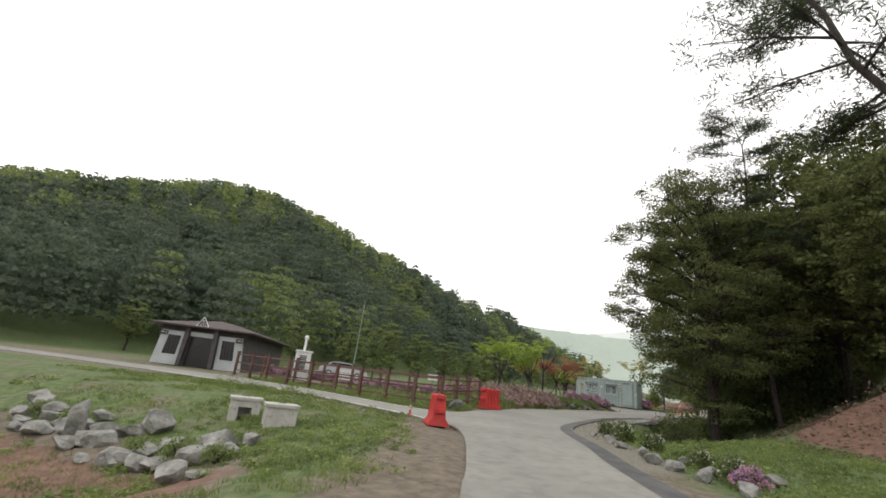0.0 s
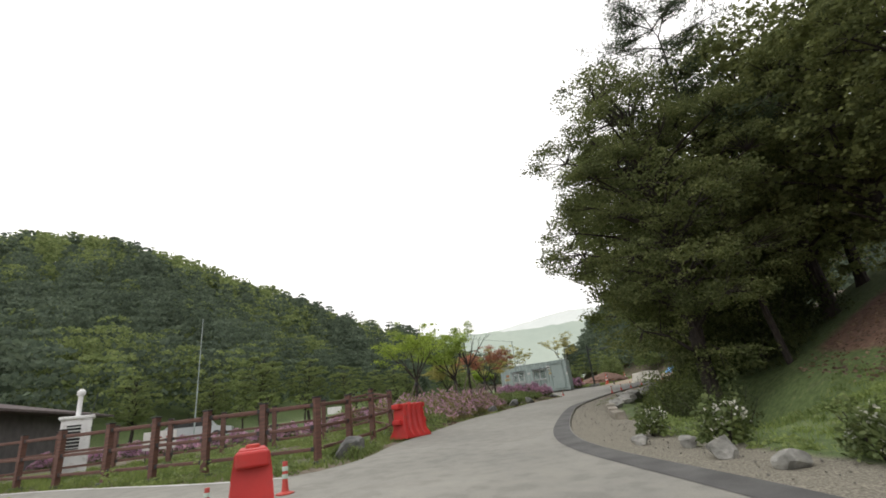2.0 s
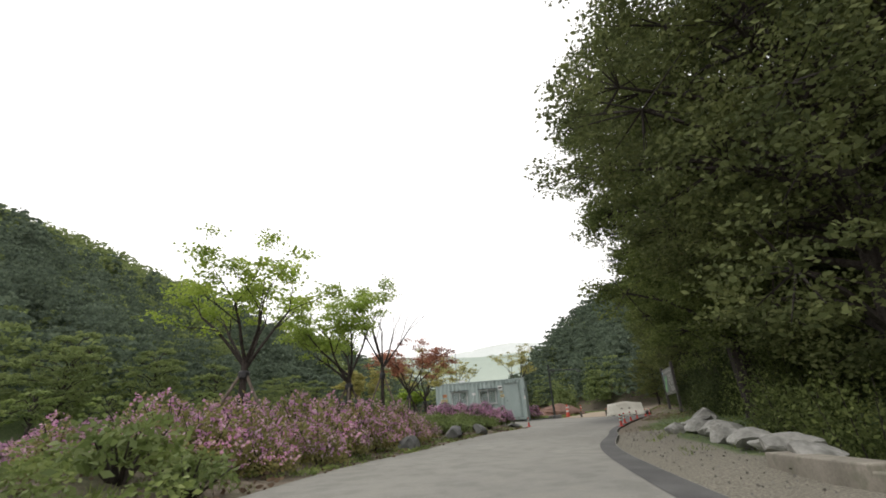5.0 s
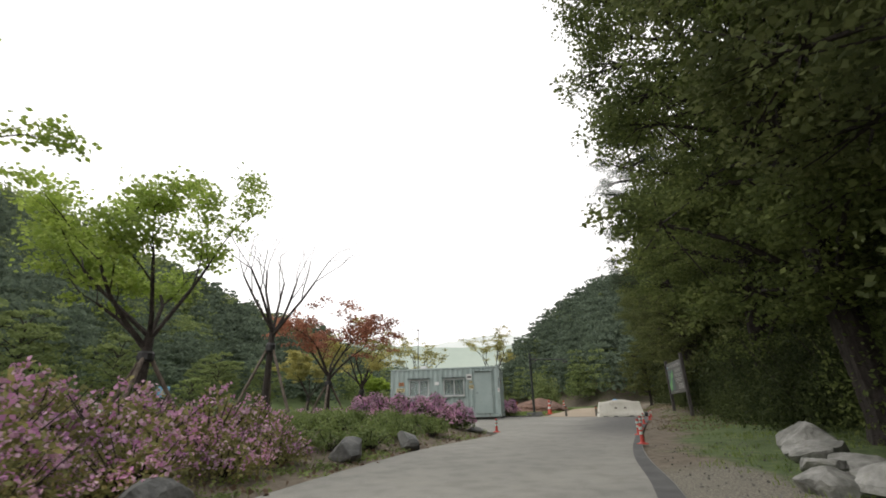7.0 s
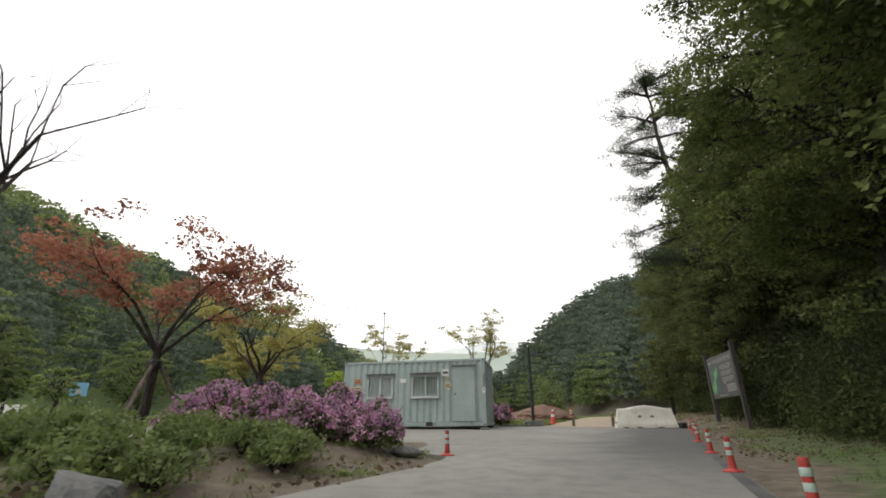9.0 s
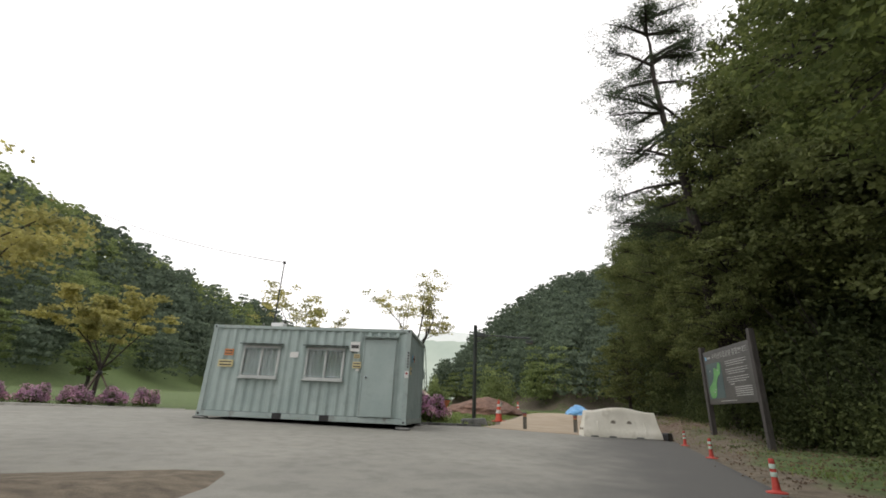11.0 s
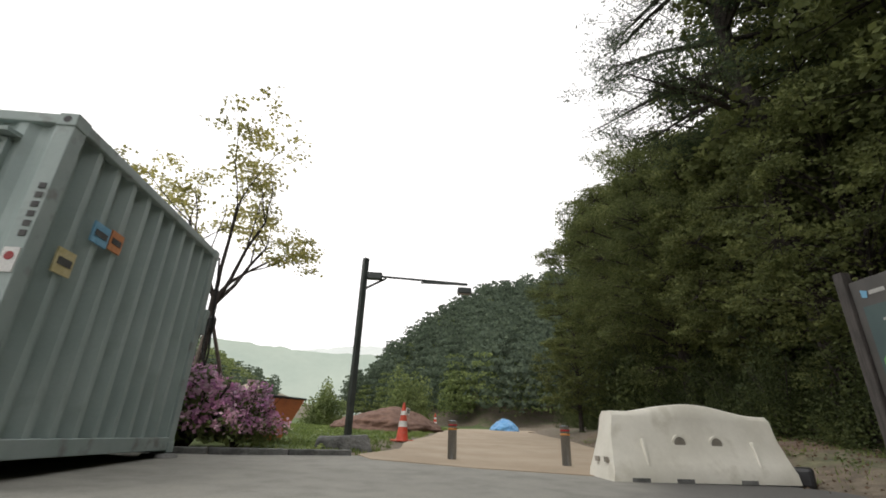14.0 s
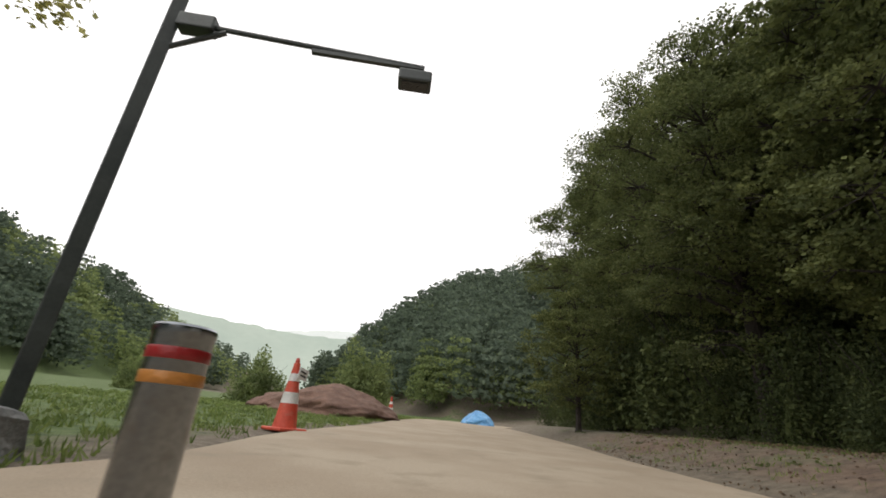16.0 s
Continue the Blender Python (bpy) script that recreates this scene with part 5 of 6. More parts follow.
# ---- skip with a sack on its lid ----
skip = thing("steel_skip", stood(28.6, 56.6, -14), "rusty orange steel skip with a folding lid", "skip")
tub = Shape()
o, i_ = [(-0.75, -0.5), (0.75, -0.5), (0.75, 0.5), (-0.75, 0.5)], [(-1.15, -0.62), (1.15, -0.62), (1.15, 0.62), (-1.15, 0.62)]
inner = [(x * 0.95, y * 0.92) for x, y in i_]
tub.add([(x, y, 0.05) for x, y in o] + [(x, y, 0.92) for x, y in i_] + [(x, y, 0.92) for x, y in inner] + [(x * 0.92, y * 0.9, 0.1) for x, y in o],
        [(0, 1, 2, 3)] + [(a, (a + 1) % 4, 4 + (a + 1) % 4, 4 + a) for a in range(4)] + [(4 + a, 4 + (a + 1) % 4, 8 + (a + 1) % 4, 8 + a) for a in range(4)] + [(8 + a, 8 + (a + 1) % 4, 12 + (a + 1) % 4, 12 + a) for a in range(4)] + [(12, 13, 14, 15)])
part("tub", tub, ORANGE_STEEL, skip)
for k in (-1, 1):
    part("lid", Shape().box((k * 0.6, 0, 0.96), (1.18, 1.3, 0.035), pose(0, 0, 0, 0, k * 3, 0), bevel=0.008), DARK_STEEL, skip, "dark sheet lid")
sack = Shape().lathe([(0.3, 0), (0.36, 0.07), (0.3, 0.17), (0.14, 0.23), (0.09, 0.28), (0.13, 0.34)], 14)
sack.v = [(x * (1 + 0.15 * noise.noise((x * 4, y * 4, z * 4))), y * (1 + 0.2 * noise.noise((x * 4, 2, z * 4))), z) for x, y, z in sack.v]
single("sack", sack, SACK, stood(28.6, 56.6, 0, 0.98), "tied cream sack lying on the skip's lid", "sack", smooth=True)

# kerb of the planter beside the container
kerb_line = [(25.95, 53.42), (27.0, 53.12), (28.1, 52.8), (29.1, 52.6)]
kerb = thing("planter_kerb", Matrix(), "grey granite kerb stones edging the azaleas", "kerb")
for (x0, y0), (x1, y1) in zip(kerb_line, kerb_line[1:]):
    k = part("kerb_stone", Shape().box((0, 0, -0.02), (math.hypot(x1 - x0, y1 - y0) - 0.012, 0.14, 0.2), bevel=0.012), DARK_ROCK, kerb)
    k.matrix_world = pose((x0 + x1) / 2, (y0 + y1) / 2, plane(x0, y0) + 0.02, 0, 0, math.degrees(math.atan2(y1 - y0, x1 - x0)))
yard_kerb = thing("yard_kerb", Matrix(), "grey kerb stones along the yard's far edge", "kerb")
for i in range(7):
    k = part("kerb_stone", Shape().box((0, 0, 0.03), (1.38, 0.14, 0.2), bevel=0.012), CONCRETE, yard_kerb)
    k.matrix_world = pose(10.6 + 1.3 * i, 58.0 + 0.37 * i, plane(12, 58) + 0.02, 0, 0, 16)

# mound of earth and a covered heap
for name, x, y, sx, sy, sz, mat, lab in (("earth_mound", 41.6, 70.0, 3.7, 3.0, 1.3, EARTH, "mound of bare red-brown earth on the grass"),
                                      ("covered_heap", 62.4, 79.4, 1.75, 1.4, 1.15, TARP, "heap covered by a creased blue plastic sheet")):
    bm = bmesh.new()
    bmesh.ops.create_icosphere(bm, subdivisions=5, radius=1)
    for v in bm.verts:
        p = v.co.copy()
        k = 1 + 0.22 * noise.noise(p * 1.7 + Vector((x, 0, 0))) + 0.07 * noise.noise(p * 6)
        v.co = Vector((p.x * sx * k, p.y * sy * k, max(p.z, -0.2) * sz * k * (1 - 0.35 * (p.x ** 2 + p.y ** 2))))
    me = bpy.data.meshes.new(name)
    bm.to_mesh(me)
    bm.free()
    me.materials.append(mat)
    me.shade_smooth()
    tagged(at_pose(new(name, me), stood(x, y, 30)), lab, "earth heap" if mat == EARTH else "covered heap")


# ---- the site container ----
CL, CW, CH = 6.57, 3.28, 2.83
box = thing("site_container", pose(24.5, 49.9, 1.72, 0, 0, -35.56), "grey-green corrugated steel site container used as an office", "container")


def waves(length, z0, z1, pitch, deep, holes=()):
    """A corrugated sheet along x with rectangular holes (x0, x1, z0, z1)."""
    xs = [0.0]
    while xs[-1] < length - 1e-6:
        k = len(xs) - 1
        xs.append(min(length, (k // 4) * pitch + pitch * (0.24, 0.5, 0.74, 1.0)[k % 4]))
    cuts = sorted({h for q in holes for h in q[:2]})
    depth_at = lambda x: np.interp(x % pitch, [0, 0.24 * pitch, 0.5 * pitch, 0.74 * pitch, pitch], [0, 0, deep, deep, 0])
    xs = sorted(set(xs) | set(cuts))
    zs = sorted({z0, z1} | {h for q in holes for h in q[2:]})
    v = [(x, float(depth_at(x)), z) for x in xs for z in zs]
    f = []
    for i in range(len(xs) - 1):
        for j in range(len(zs) - 1):
            cx, cz = (xs[i] + xs[i + 1]) / 2, (zs[j] + zs[j + 1]) / 2
            if not any(q[0] < cx < q[1] and q[2] < cz < q[3] for q in holes):
                f.append((i * len(zs) + j, (i + 1) * len(zs) + j, (i + 1) * len(zs) + j + 1, i * len(zs) + j + 1))
    return Shape().add(v, f)


WINDOWS = ((-5.42, -4.2), (-3.32, -2.08))
holes = [(CL + a, CL + b, 1.2, 2.18) for a, b in WINDOWS] + [(CL - 1.46, CL - 0.46, 0.2, 2.5)]
front = waves(CL - 0.2, 0.18, 2.74, 0.3, 0.045, [(h[0] - 0.1, h[1] - 0.1, h[2], h[3]) for h in holes])
front.v = [(x - CL + 0.1, y + 0.02, z) for x, y, z in front.v]
part("front_wall", front, STEEL_PAINT, box)
for name, y0 in (("back_wall", CW - 0.07),):
    s = waves(CL - 0.2, 0.18, 2.74, 0.3, 0.045)
    s.v = [(x - CL + 0.1, y + y0, z) for x, y, z in s.v]
    part(name, s, STEEL_PAINT, box)
for name, x0, sign in (("end_wall", -0.03, -1), ("end_wall", -CL + 0.03, 1)):
    s = waves(CW - 0.2, 0.18, 2.74, 0.3, 0.085)
    s.v = [(x0 + sign * y, x + 0.1, z) for x, y, z in s.v]
    part(name, s, STEEL_PAINT, box)
roof = waves(CL - 0.16, 0, CW - 0.16, 0.5, 0.02)
roof.v = [(x - CL + 0.08, z + 0.08, CH - 0.06 + y) for x, y, z in roof.v]
part("roof", roof, STEEL_FRAME, box)
part("floor_pan", Shape().box((-CL / 2, CW / 2, 0.16), (CL - 0.2, CW - 0.2, 0.05)), DARK_STEEL, box)
for x in (-0.07, -CL + 0.07):
    for y in (0.07, CW - 0.07):
        part("corner_post", Shape().box((x, y, CH / 2), (0.15, 0.15, CH - 0.24), bevel=0.008), STEEL_FRAME, box)
        for z in (0.07, CH - 0.07):
            c = part("corner_casting", Shape().box((x, y, z), (0.17, 0.175, 0.13), bevel=0.012), STEEL_FRAME, box)
            part("casting_hole", Shape().tube((x, y - 0.0885, z), (x, y + 0.0885, z), 0.035, n=12), BLACK, c, "dark oval casting hole")
for y in (0.045, CW - 0.045):
    part("top_rail", Shape().box((-CL / 2, y, CH - 0.06), (CL - 0.26, 0.09, 0.1), bevel=0.01), STEEL_FRAME, box)
for x in (-0.045, -CL + 0.045):
    part("top_rail", Shape().box((x, CW / 2, CH - 0.06), (0.09, CW - 0.26, 0.1), bevel=0.01), STEEL_FRAME, box)
    part("bottom_rail", Shape().box((x, CW / 2, 0.11), (0.1, CW - 0.26, 0.15), bevel=0.008), STEEL_FRAME, box)
for a, b in ((-CL + 0.13, -4.14), (-3.84, -2.65), (-2.35, -0.13)):
    part("bottom_rail", Shape().box(((a + b) / 2, 0.05, 0.09), (b - a, 0.1, 0.16), bevel=0.008), STEEL_FRAME, box)
part("bottom_rail", Shape().box((-CL / 2, CW - 0.05, 0.09), (CL - 0.26, 0.1, 0.16), bevel=0.008), STEEL_FRAME, box)
for a in (-3.99, -2.5):
    part("fork_pocket", Shape().box((a, 0.12, 0.09), (0.3, 0.2, 0.16)), BLACK, box, "black fork pocket")
for x in (-0.1, -CL + 0.1):
    for y in (0.1, CW - 0.1):
        base = pose(24.5, 49.9, 1.72, 0, 0, -35.56) @ Vector((x, y, 0))
        ground = plane(base.x, base.y) + 0.02
        single("support_tyre", Shape().lathe([(0.1, 0), (0.2, 0.0), (0.23, 0.03), (0.2, 0.07), (0.1, 0.08)], 18), DARK_ROCK, pose(base.x, base.y, min(ground, 1.64)), "flattened old tyre under the container's corner", "tyre", "tyres under the container", True)
for a, b in WINDOWS:
    w = part("window", Shape(), ALU, box, "sliding window with security bars and a pale curtain")
    frame_shape = Shape()
    for x, z, sx, sz in (((a + b) / 2, 1.23, b - a, 0.06), ((a + b) / 2, 2.15, b - a, 0.06), (a + 0.03, 1.69, 0.06, 0.86), (b - 0.03, 1.69, 0.06, 0.86), ((a + b) / 2 + 0.02, 1.69, 0.055, 0.86)):
        frame_shape.box((x, 0.03, z), (sx, 0.09, sz), bevel=0.004)
    part("window_frame", frame_shape, ALU, w, "white aluminium window frame")
    for x0, x1 in ((a + 0.06, (a + b) / 2 - 0.01), ((a + b) / 2 + 0.05, b - 0.06)):
        p = part("pane", Shape().box(((x0 + x1) / 2, 0.045, 1.69), (x1 - x0, 0.006, 0.86)), glass_mat, w, "clear glass pane")
        p.visible_shadow = False
    folds = Shape()
    n = 40
    v = [(a + 0.05 + (b - a - 0.1) * i / n, 0.13 + 0.02 * math.sin(i * 1.3), z) for i in range(n + 1) for z in (1.22, 2.16)]
    folds.add(v, [(2 * i, 2 * i + 2, 2 * i + 3, 2 * i + 1) for i in range(n)])
    part("curtain", folds, CURTAIN, w, "pale grey-green curtain")
    part("hood", Shape().box(((a + b) / 2, -0.06, 2.235), (b - a + 0.16, 0.2, 0.03), pose(0, 0, 0, 8, 0, 0)), DARK_STEEL, w, "dark rain hood")
    for i in range(7):
        part("bar", Shape().tube((a + 0.05 + (b - a - 0.1) * i / 6, -0.07, 1.24), (a + 0.05 + (b - a - 0.1) * i / 6, -0.07, 2.14), 0.006, n=6), STEEL_FRAME, w)
    for z in (1.3, 2.08):
        part("cross_bar", Shape().tube((a - 0.05, -0.075, z), (b + 0.05, -0.075, z), 0.012, n=6), STEEL_FRAME, w)
    part("sill", Shape().box(((a + b) / 2, -0.02, 1.175), (b - a + 0.06, 0.14, 0.03), bevel=0.004), ALU, w)
door = part("door", Shape().box((-0.96, 0.0, 1.35), (0.96, 0.045, 2.26), bevel=0.006), STEEL_PAINT, box, "flat grey-green steel door, shut")
part("door_frame", Shape().box((-1.455, 0.0, 1.36), (0.03, 0.075, 2.32)).box((-0.465, 0.0, 1.36), (0.03, 0.075, 2.32)).box((-0.96, 0.0, 2.505), (1.02, 0.075, 0.03)).box((-0.96, 0.0, 0.205), (1.02, 0.075, 0.03)), STEEL_FRAME, door)
part("hood", Shape().box((-0.96, -0.05, 2.56), (1.12, 0.16, 0.035), pose(0, 0, 0, 8, 0, 0)), STEEL_FRAME, door)
part("handle", Shape().lathe([(0.028, 0), (0.028, 0.012), (0.014, 0.018), (0.014, 0.045), (0.03, 0.055), (0.03, 0.075), (0.02, 0.083)], 14), STAINLESS, door, "round steel door knob", True).matrix_local = pose(-1.32, -0.02, 1.32, 90, 0, 0)
for z in (0.45, 2.25):
    part("hinge", Shape().tube((-0.475, -0.03, z - 0.06), (-0.475, -0.03, z + 0.06), 0.016, n=8), STEEL_FRAME, door)


def note(x, z, w, h, mat, bars, label, bar_mat=INK):
    p = part("notice", Shape().box((x, 0.008, z), (w, 0.014, h)), mat, box, label)
    for k in range(bars):
        part("print", Shape().box((x, -0.001, z + h * (0.5 - (k + 0.7) / (bars + 0.4))), (w * 0.8, 0.004, h * 0.35 / bars)), bar_mat, p, "unreadable print")
    return p


note(-1.77, 2.24, 0.3, 0.3, PAPER, 1, "white paper notice")
note(-1.68, 1.95, 0.19, 0.13, YELLOW_NOTE, 2, "faded yellow sticker with dark print")
note(-1.66, 1.68, 0.27, 0.2, YELLOW_NOTE, 2, "faded yellow sticker with dark print")
note(-1.62, 1.53, 0.12, 0.05, PAPER, 0, "small white sticker")
note(-3.72, 1.93, 0.27, 0.17, PAPER, 0, "blank white plate")
note(-5.9, 1.95, 0.3, 0.2, ORANGE_NOTE, 2, "faded orange sticker with dark print")
note(-5.95, 1.6, 0.5, 0.22, YELLOW_NOTE, 2, "faded yellow sticker with dark print")
post_note = part("notice", Shape().box((-0.07, -0.01, 1.45), (0.12, 0.012, 0.2)), PAPER, box, "white sticker with a round red mark")
part("mark", Shape().tube((-0.07, -0.012, 1.48), (-0.07, -0.02, 1.48), 0.035, n=14), RED_BAND, post_note)
for i in range(6):
    part("lettering", Shape().box((-0.05, -0.009, 2.1 - 0.085 * i), (0.055, 0.006, 0.05)), INK, box, "worn dark vertical lettering")
for y, z, w, h, mat in ((0.76, 2.0, 0.24, 0.2, BLUE_NOTE), (1.0, 2.02, 0.2, 0.2, ORANGE_NOTE), (0.45, 1.6, 0.22, 0.22, YELLOW_NOTE)):
    p = part("notice", Shape().box((-0.02, y, z), (0.018, w, h)), mat, box, "faded coloured sticker")
    part("print", Shape().box((-0.009, y, z), (0.006, w * 0.75, h * 0.3)), INK, p, "unreadable print")
single("roof_unit", Shape().box((0, 0, 0.11), (0.42, 0.3, 0.2), bevel=0.02), WHITE_PAINT, pose(24.5, 49.9, 1.72, 0, 0, -35.56) @ pose(-4.62, 0.5, CH - 0.04), "small white unit on the container's roof", "roof unit")
mast = thing("roof_mast", pose(24.5, 49.9, 1.72, 0, 0, -35.56) @ pose(-5.15, 1.2, CH - 0.05), "thin steel mast on the container's roof with a cable", "mast")
part("pole", Shape().tube((0, 0, 0), (0, 0, 2.65), 0.028, 0.02, 8), DARK_STEEL, mast)
part("insulator", Shape().box((0, 0, 2.62), (0.09, 0.09, 0.1), bevel=0.02), BLACK, mast)
cable = Shape()
prev = None
for i in range(25):
    k = i / 24
    q = (-14 * k, 4.5 * k, 2.62 + 4.6 * k - 1.4 * k * (1 - k))
    if prev:
        cable.tube(prev, q, 0.014, n=4, caps=False)
    prev = q
part("cable", cable, BLACK, mast, "thin sagging black cable")
loop = Shape()
pts = [(0.02, CW + 0.02, 2.75), (0.06, CW + 0.06, 2.3), (0.1, CW + 0.1, 1.8), (0.12, CW + 0.16, 1.3), (0.08, CW + 0.22, 1.15), (0.04, CW + 0.12, 1.35), (0.06, CW + 0.05, 1.8)]
for p, q in zip(pts, pts[1:]):
    loop.tube(p, q, 0.014, n=5)
part("hanging_cable", loop, BLACK, box, "loop of black cable down the corner")
part("meter_box", Shape().box((-0.1, CW + 0.06, 1.75), (0.26, 0.12, 0.36), bevel=0.01), STEEL_FRAME, box)


# ---- park map board ----
SW, SH = 2.96, 1.72
board = thing("park_map_board", pose(34.2, 46.35, 2.77, 0, 0, -126.2), "dark park map board on two stout timber posts", "map board")
for x in (-0.14, SW + 0.14):
    base = pose(34.2, 46.35, 2.77, 0, 0, -126.2) @ Vector((x, 0, 0))
    top = 0.2 if x < 0 else 0.3
    drop = 2.77 - on_land(base.x, base.y) + 0.25
    part("post", Shape().box((x, 0, (SH + top - drop) / 2), (0.16, 0.16, SH + top + drop), bevel=0.015), DARK_WOOD, board)
panel = part("panel", Shape().box((SW / 2, 0, SH / 2), (SW + 0.06, 0.07, SH), bevel=0.006), BOARD, board)
# the board is read from the side that faces the lane
part("map", Shape().box((0.62, -0.037, 0.74), (1.06, 0.008, 1.12)), MAP_BLUE, panel, "dark teal map ground")
blob = [(-0.36, -0.5), (-0.12, -0.52), (0.02, -0.34), (0.06, -0.1), (0.2, 0.1), (0.36, 0.2), (0.42, 0.46), (0.3, 0.52), (0.2, 0.34), (0.02, 0.38), (-0.06, 0.1), (-0.22, -0.08), (-0.42, -0.22)]
part("map_area", Shape().prism([(0.62 + 1.12 * x, 0.74 + 1.03 * z) for x, z in rounded(blob, 3)], -0.047, -0.041), MAP_GREEN, panel, "green park area on the map")
for x, z, w in ((0.5, 0.38, 0.1), (0.6, 0.46, 0.08), (0.9, 1.05, 0.1), (0.36, 1.06, 0.05)):
    part("map_mark", Shape().box((x, -0.05, z), (w, 0.006, 0.035)), WHITE_INK, panel, "unreadable map label")
part("logo", Shape().prism([(0.12, 1.44), (0.2, 1.42), (0.22, 1.52), (0.12, 1.56)], -0.044, -0.037), BLUE_NOTE, panel, "blue emblem")
part("logo_text", Shape().box((0.36, -0.038, 1.49), (0.24, 0.006, 0.06)), WHITE_INK, panel, "unreadable white name")


def writing(text, size, m, mat, parent, label):
    cu = bpy.data.curves.new("lettering", "FONT")
    cu.body, cu.size, cu.extrude = text, size, 0.002
    tmp = bpy.data.objects.new("lettering", cu)
    scene.collection.objects.link(tmp)
    me = bpy.data.meshes.new_from_object(tmp.evaluated_get(bpy.context.evaluated_depsgraph_get()))
    bpy.data.objects.remove(tmp)
    me.materials.clear()
    me.materials.append(mat)
    ob = new("lettering", me)
    ob.parent = parent
    ob.matrix_local = m
    ob["label"] = label
    return ob


writing("수리산도립공원 종합안내도", 0.2, pose(0.6, -0.039, 1.43, 90, 0, 0), WHITE_INK, panel, "white Korean title lettering")
for i in range(9):
    part("text_line", Shape().box((2.05 - 0.05 * (i % 3 == 2), -0.038, 1.26 - 0.066 * i - 0.05 * (i // 3)), (1.3 - 0.25 * (i % 3 == 2), 0.006, 0.02)), WHITE_INK, panel, "unreadable line of white text")
for i in range(5):
    part("text_line", Shape().box((2.3, -0.038, 0.46 - 0.06 * i), (0.95, 0.006, 0.026)), WHITE_INK, panel, "unreadable line of white text")
part("text_line", Shape().box((1.7, -0.038, 0.56), (0.22, 0.006, 0.03)), WHITE_INK, panel, "unreadable white heading")
part("text_line", Shape().box((1.3, -0.038, 0.09), (1.0, 0.006, 0.022)), WHITE_INK, panel, "unreadable line of white text")


# ---- washroom building ----
hut = thing("washroom_building", pose(-15.0, 33.6, plane(-15.9, 34), 0, 0, 3), "small dark washroom building with slanted light grey walls", "building")
FW, FD, EH = 6.4, 11.5, 2.65
part("wall", Shape().box((0, FD / 2, EH / 2 - 0.1), (FW - 0.5, FD, EH + 0.2)), DARK_CLAD, hut, "dark brown clad wall")
ridge = Shape().add([(-FW / 2 - 0.15, -0.9, EH), (FW / 2 + 0.5, -0.9, EH), (FW / 2 + 0.7, FD + 0.6, EH), (-FW / 2 - 0.2, FD + 0.6, EH), (-0.3, FD * 0.3, EH + 0.95), (0.3, FD * 0.55, EH + 0.95),
                   (-FW / 2 - 0.15, -0.9, EH + 0.1), (FW / 2 + 0.5, -0.9, EH + 0.1), (FW / 2 + 0.7, FD + 0.6, EH + 0.1), (-FW / 2 - 0.2, FD + 0.6, EH + 0.1)],
                  [(0, 1, 2, 3), (0, 1, 7, 6), (1, 2, 8, 7), (2, 3, 9, 8), (3, 0, 6, 9), (6, 7, 5, 4), (7, 8, 5), (8, 9, 4, 5), (9, 6, 4)])
part("roof", ridge, ROOF_TILE, hut, "dark brown hipped roof")
gable = part("roof_ornament", Shape().prism([(-0.42, EH + 0.12), (0.42, EH + 0.12), (0, EH + 0.78)], -0.72, -0.64), ROOF_TILE, hut, "triangular roof ornament")
tri = [(-0.42, EH + 0.12), (0.42, EH + 0.12), (0, EH + 0.78)]
for (x0, z0), (x1, z1) in zip(tri, tri[1:] + tri[:1]):
    part("border", Shape().tube((x0, -0.74, z0), (x1, -0.74, z1), 0.03, n=6), WHITE_PAINT, gable, "white border")
for k in (-0.16, 0, 0.16):
    part("mark", Shape().tube((k, -0.73, EH + 0.16), (k * 0.2, -0.73, EH + 0.55), 0.015, n=5), WHITE_PAINT, gable)
for k in (-1, 1):
    wing = [(k * 1.25, 0), (k * 3.0, 0), (k * 2.75, 2.3), (k * 1.15, 2.3)]
    w = part("slanted_wall", Shape().prism(wing, -0.28, 0.02), GREY_CLAD, hut, "light grey slanted wall panel")
    win = [(k * 1.5, 0.7), (k * 2.4, 0.7), (k * 2.25, 2.0), (k * 1.4, 2.0)]
    g = part("window", Shape().prism(win, -0.3, -0.2), DARK_GLASS, w, "dark window")
    for i in range(3):
        part("mullion", Shape().box((k * (1.65 + 0.22 * i), -0.31, 1.35), (0.03, 0.03, 1.28), pose(0, 0, 0, 0, -k * 4, 0)), BLACK, g)
    part("sign", Shape().box((k * 2.6, -0.33, 2.1), (0.55, 0.06, 0.3)), BLACK, w, "dark toilet sign")
    part("sign_mark", Shape().box((k * 2.6 - 0.05, -0.365, 2.12), (0.22, 0.01, 0.12)).box((k * 2.6 + 0.18, -0.365, 2.1), (0.06, 0.01, 0.22)), WHITE_INK, w, "white figure mark and lettering")
part("porch_wall", Shape().prism([(-0.85, 0), (0.85, 0), (0.75, 2.0), (-0.75, 2.0)], -0.1, 0.03), DARK_GLASS, hut, "dark glazed porch")
part("porch_header", Shape().box((0, -0.2, 2.2), (1.7, 0.2, 0.3)), GREY_CLAD, hut)
for k in (-1, 1):
    part("porch_post", Shape().prism([(k * 1.2, 0), (k * 0.95, 0), (k * 0.8, EH), (k * 1.1, EH)], -0.6, -0.3), DARK_CLAD, hut, "dark slanted porch post")

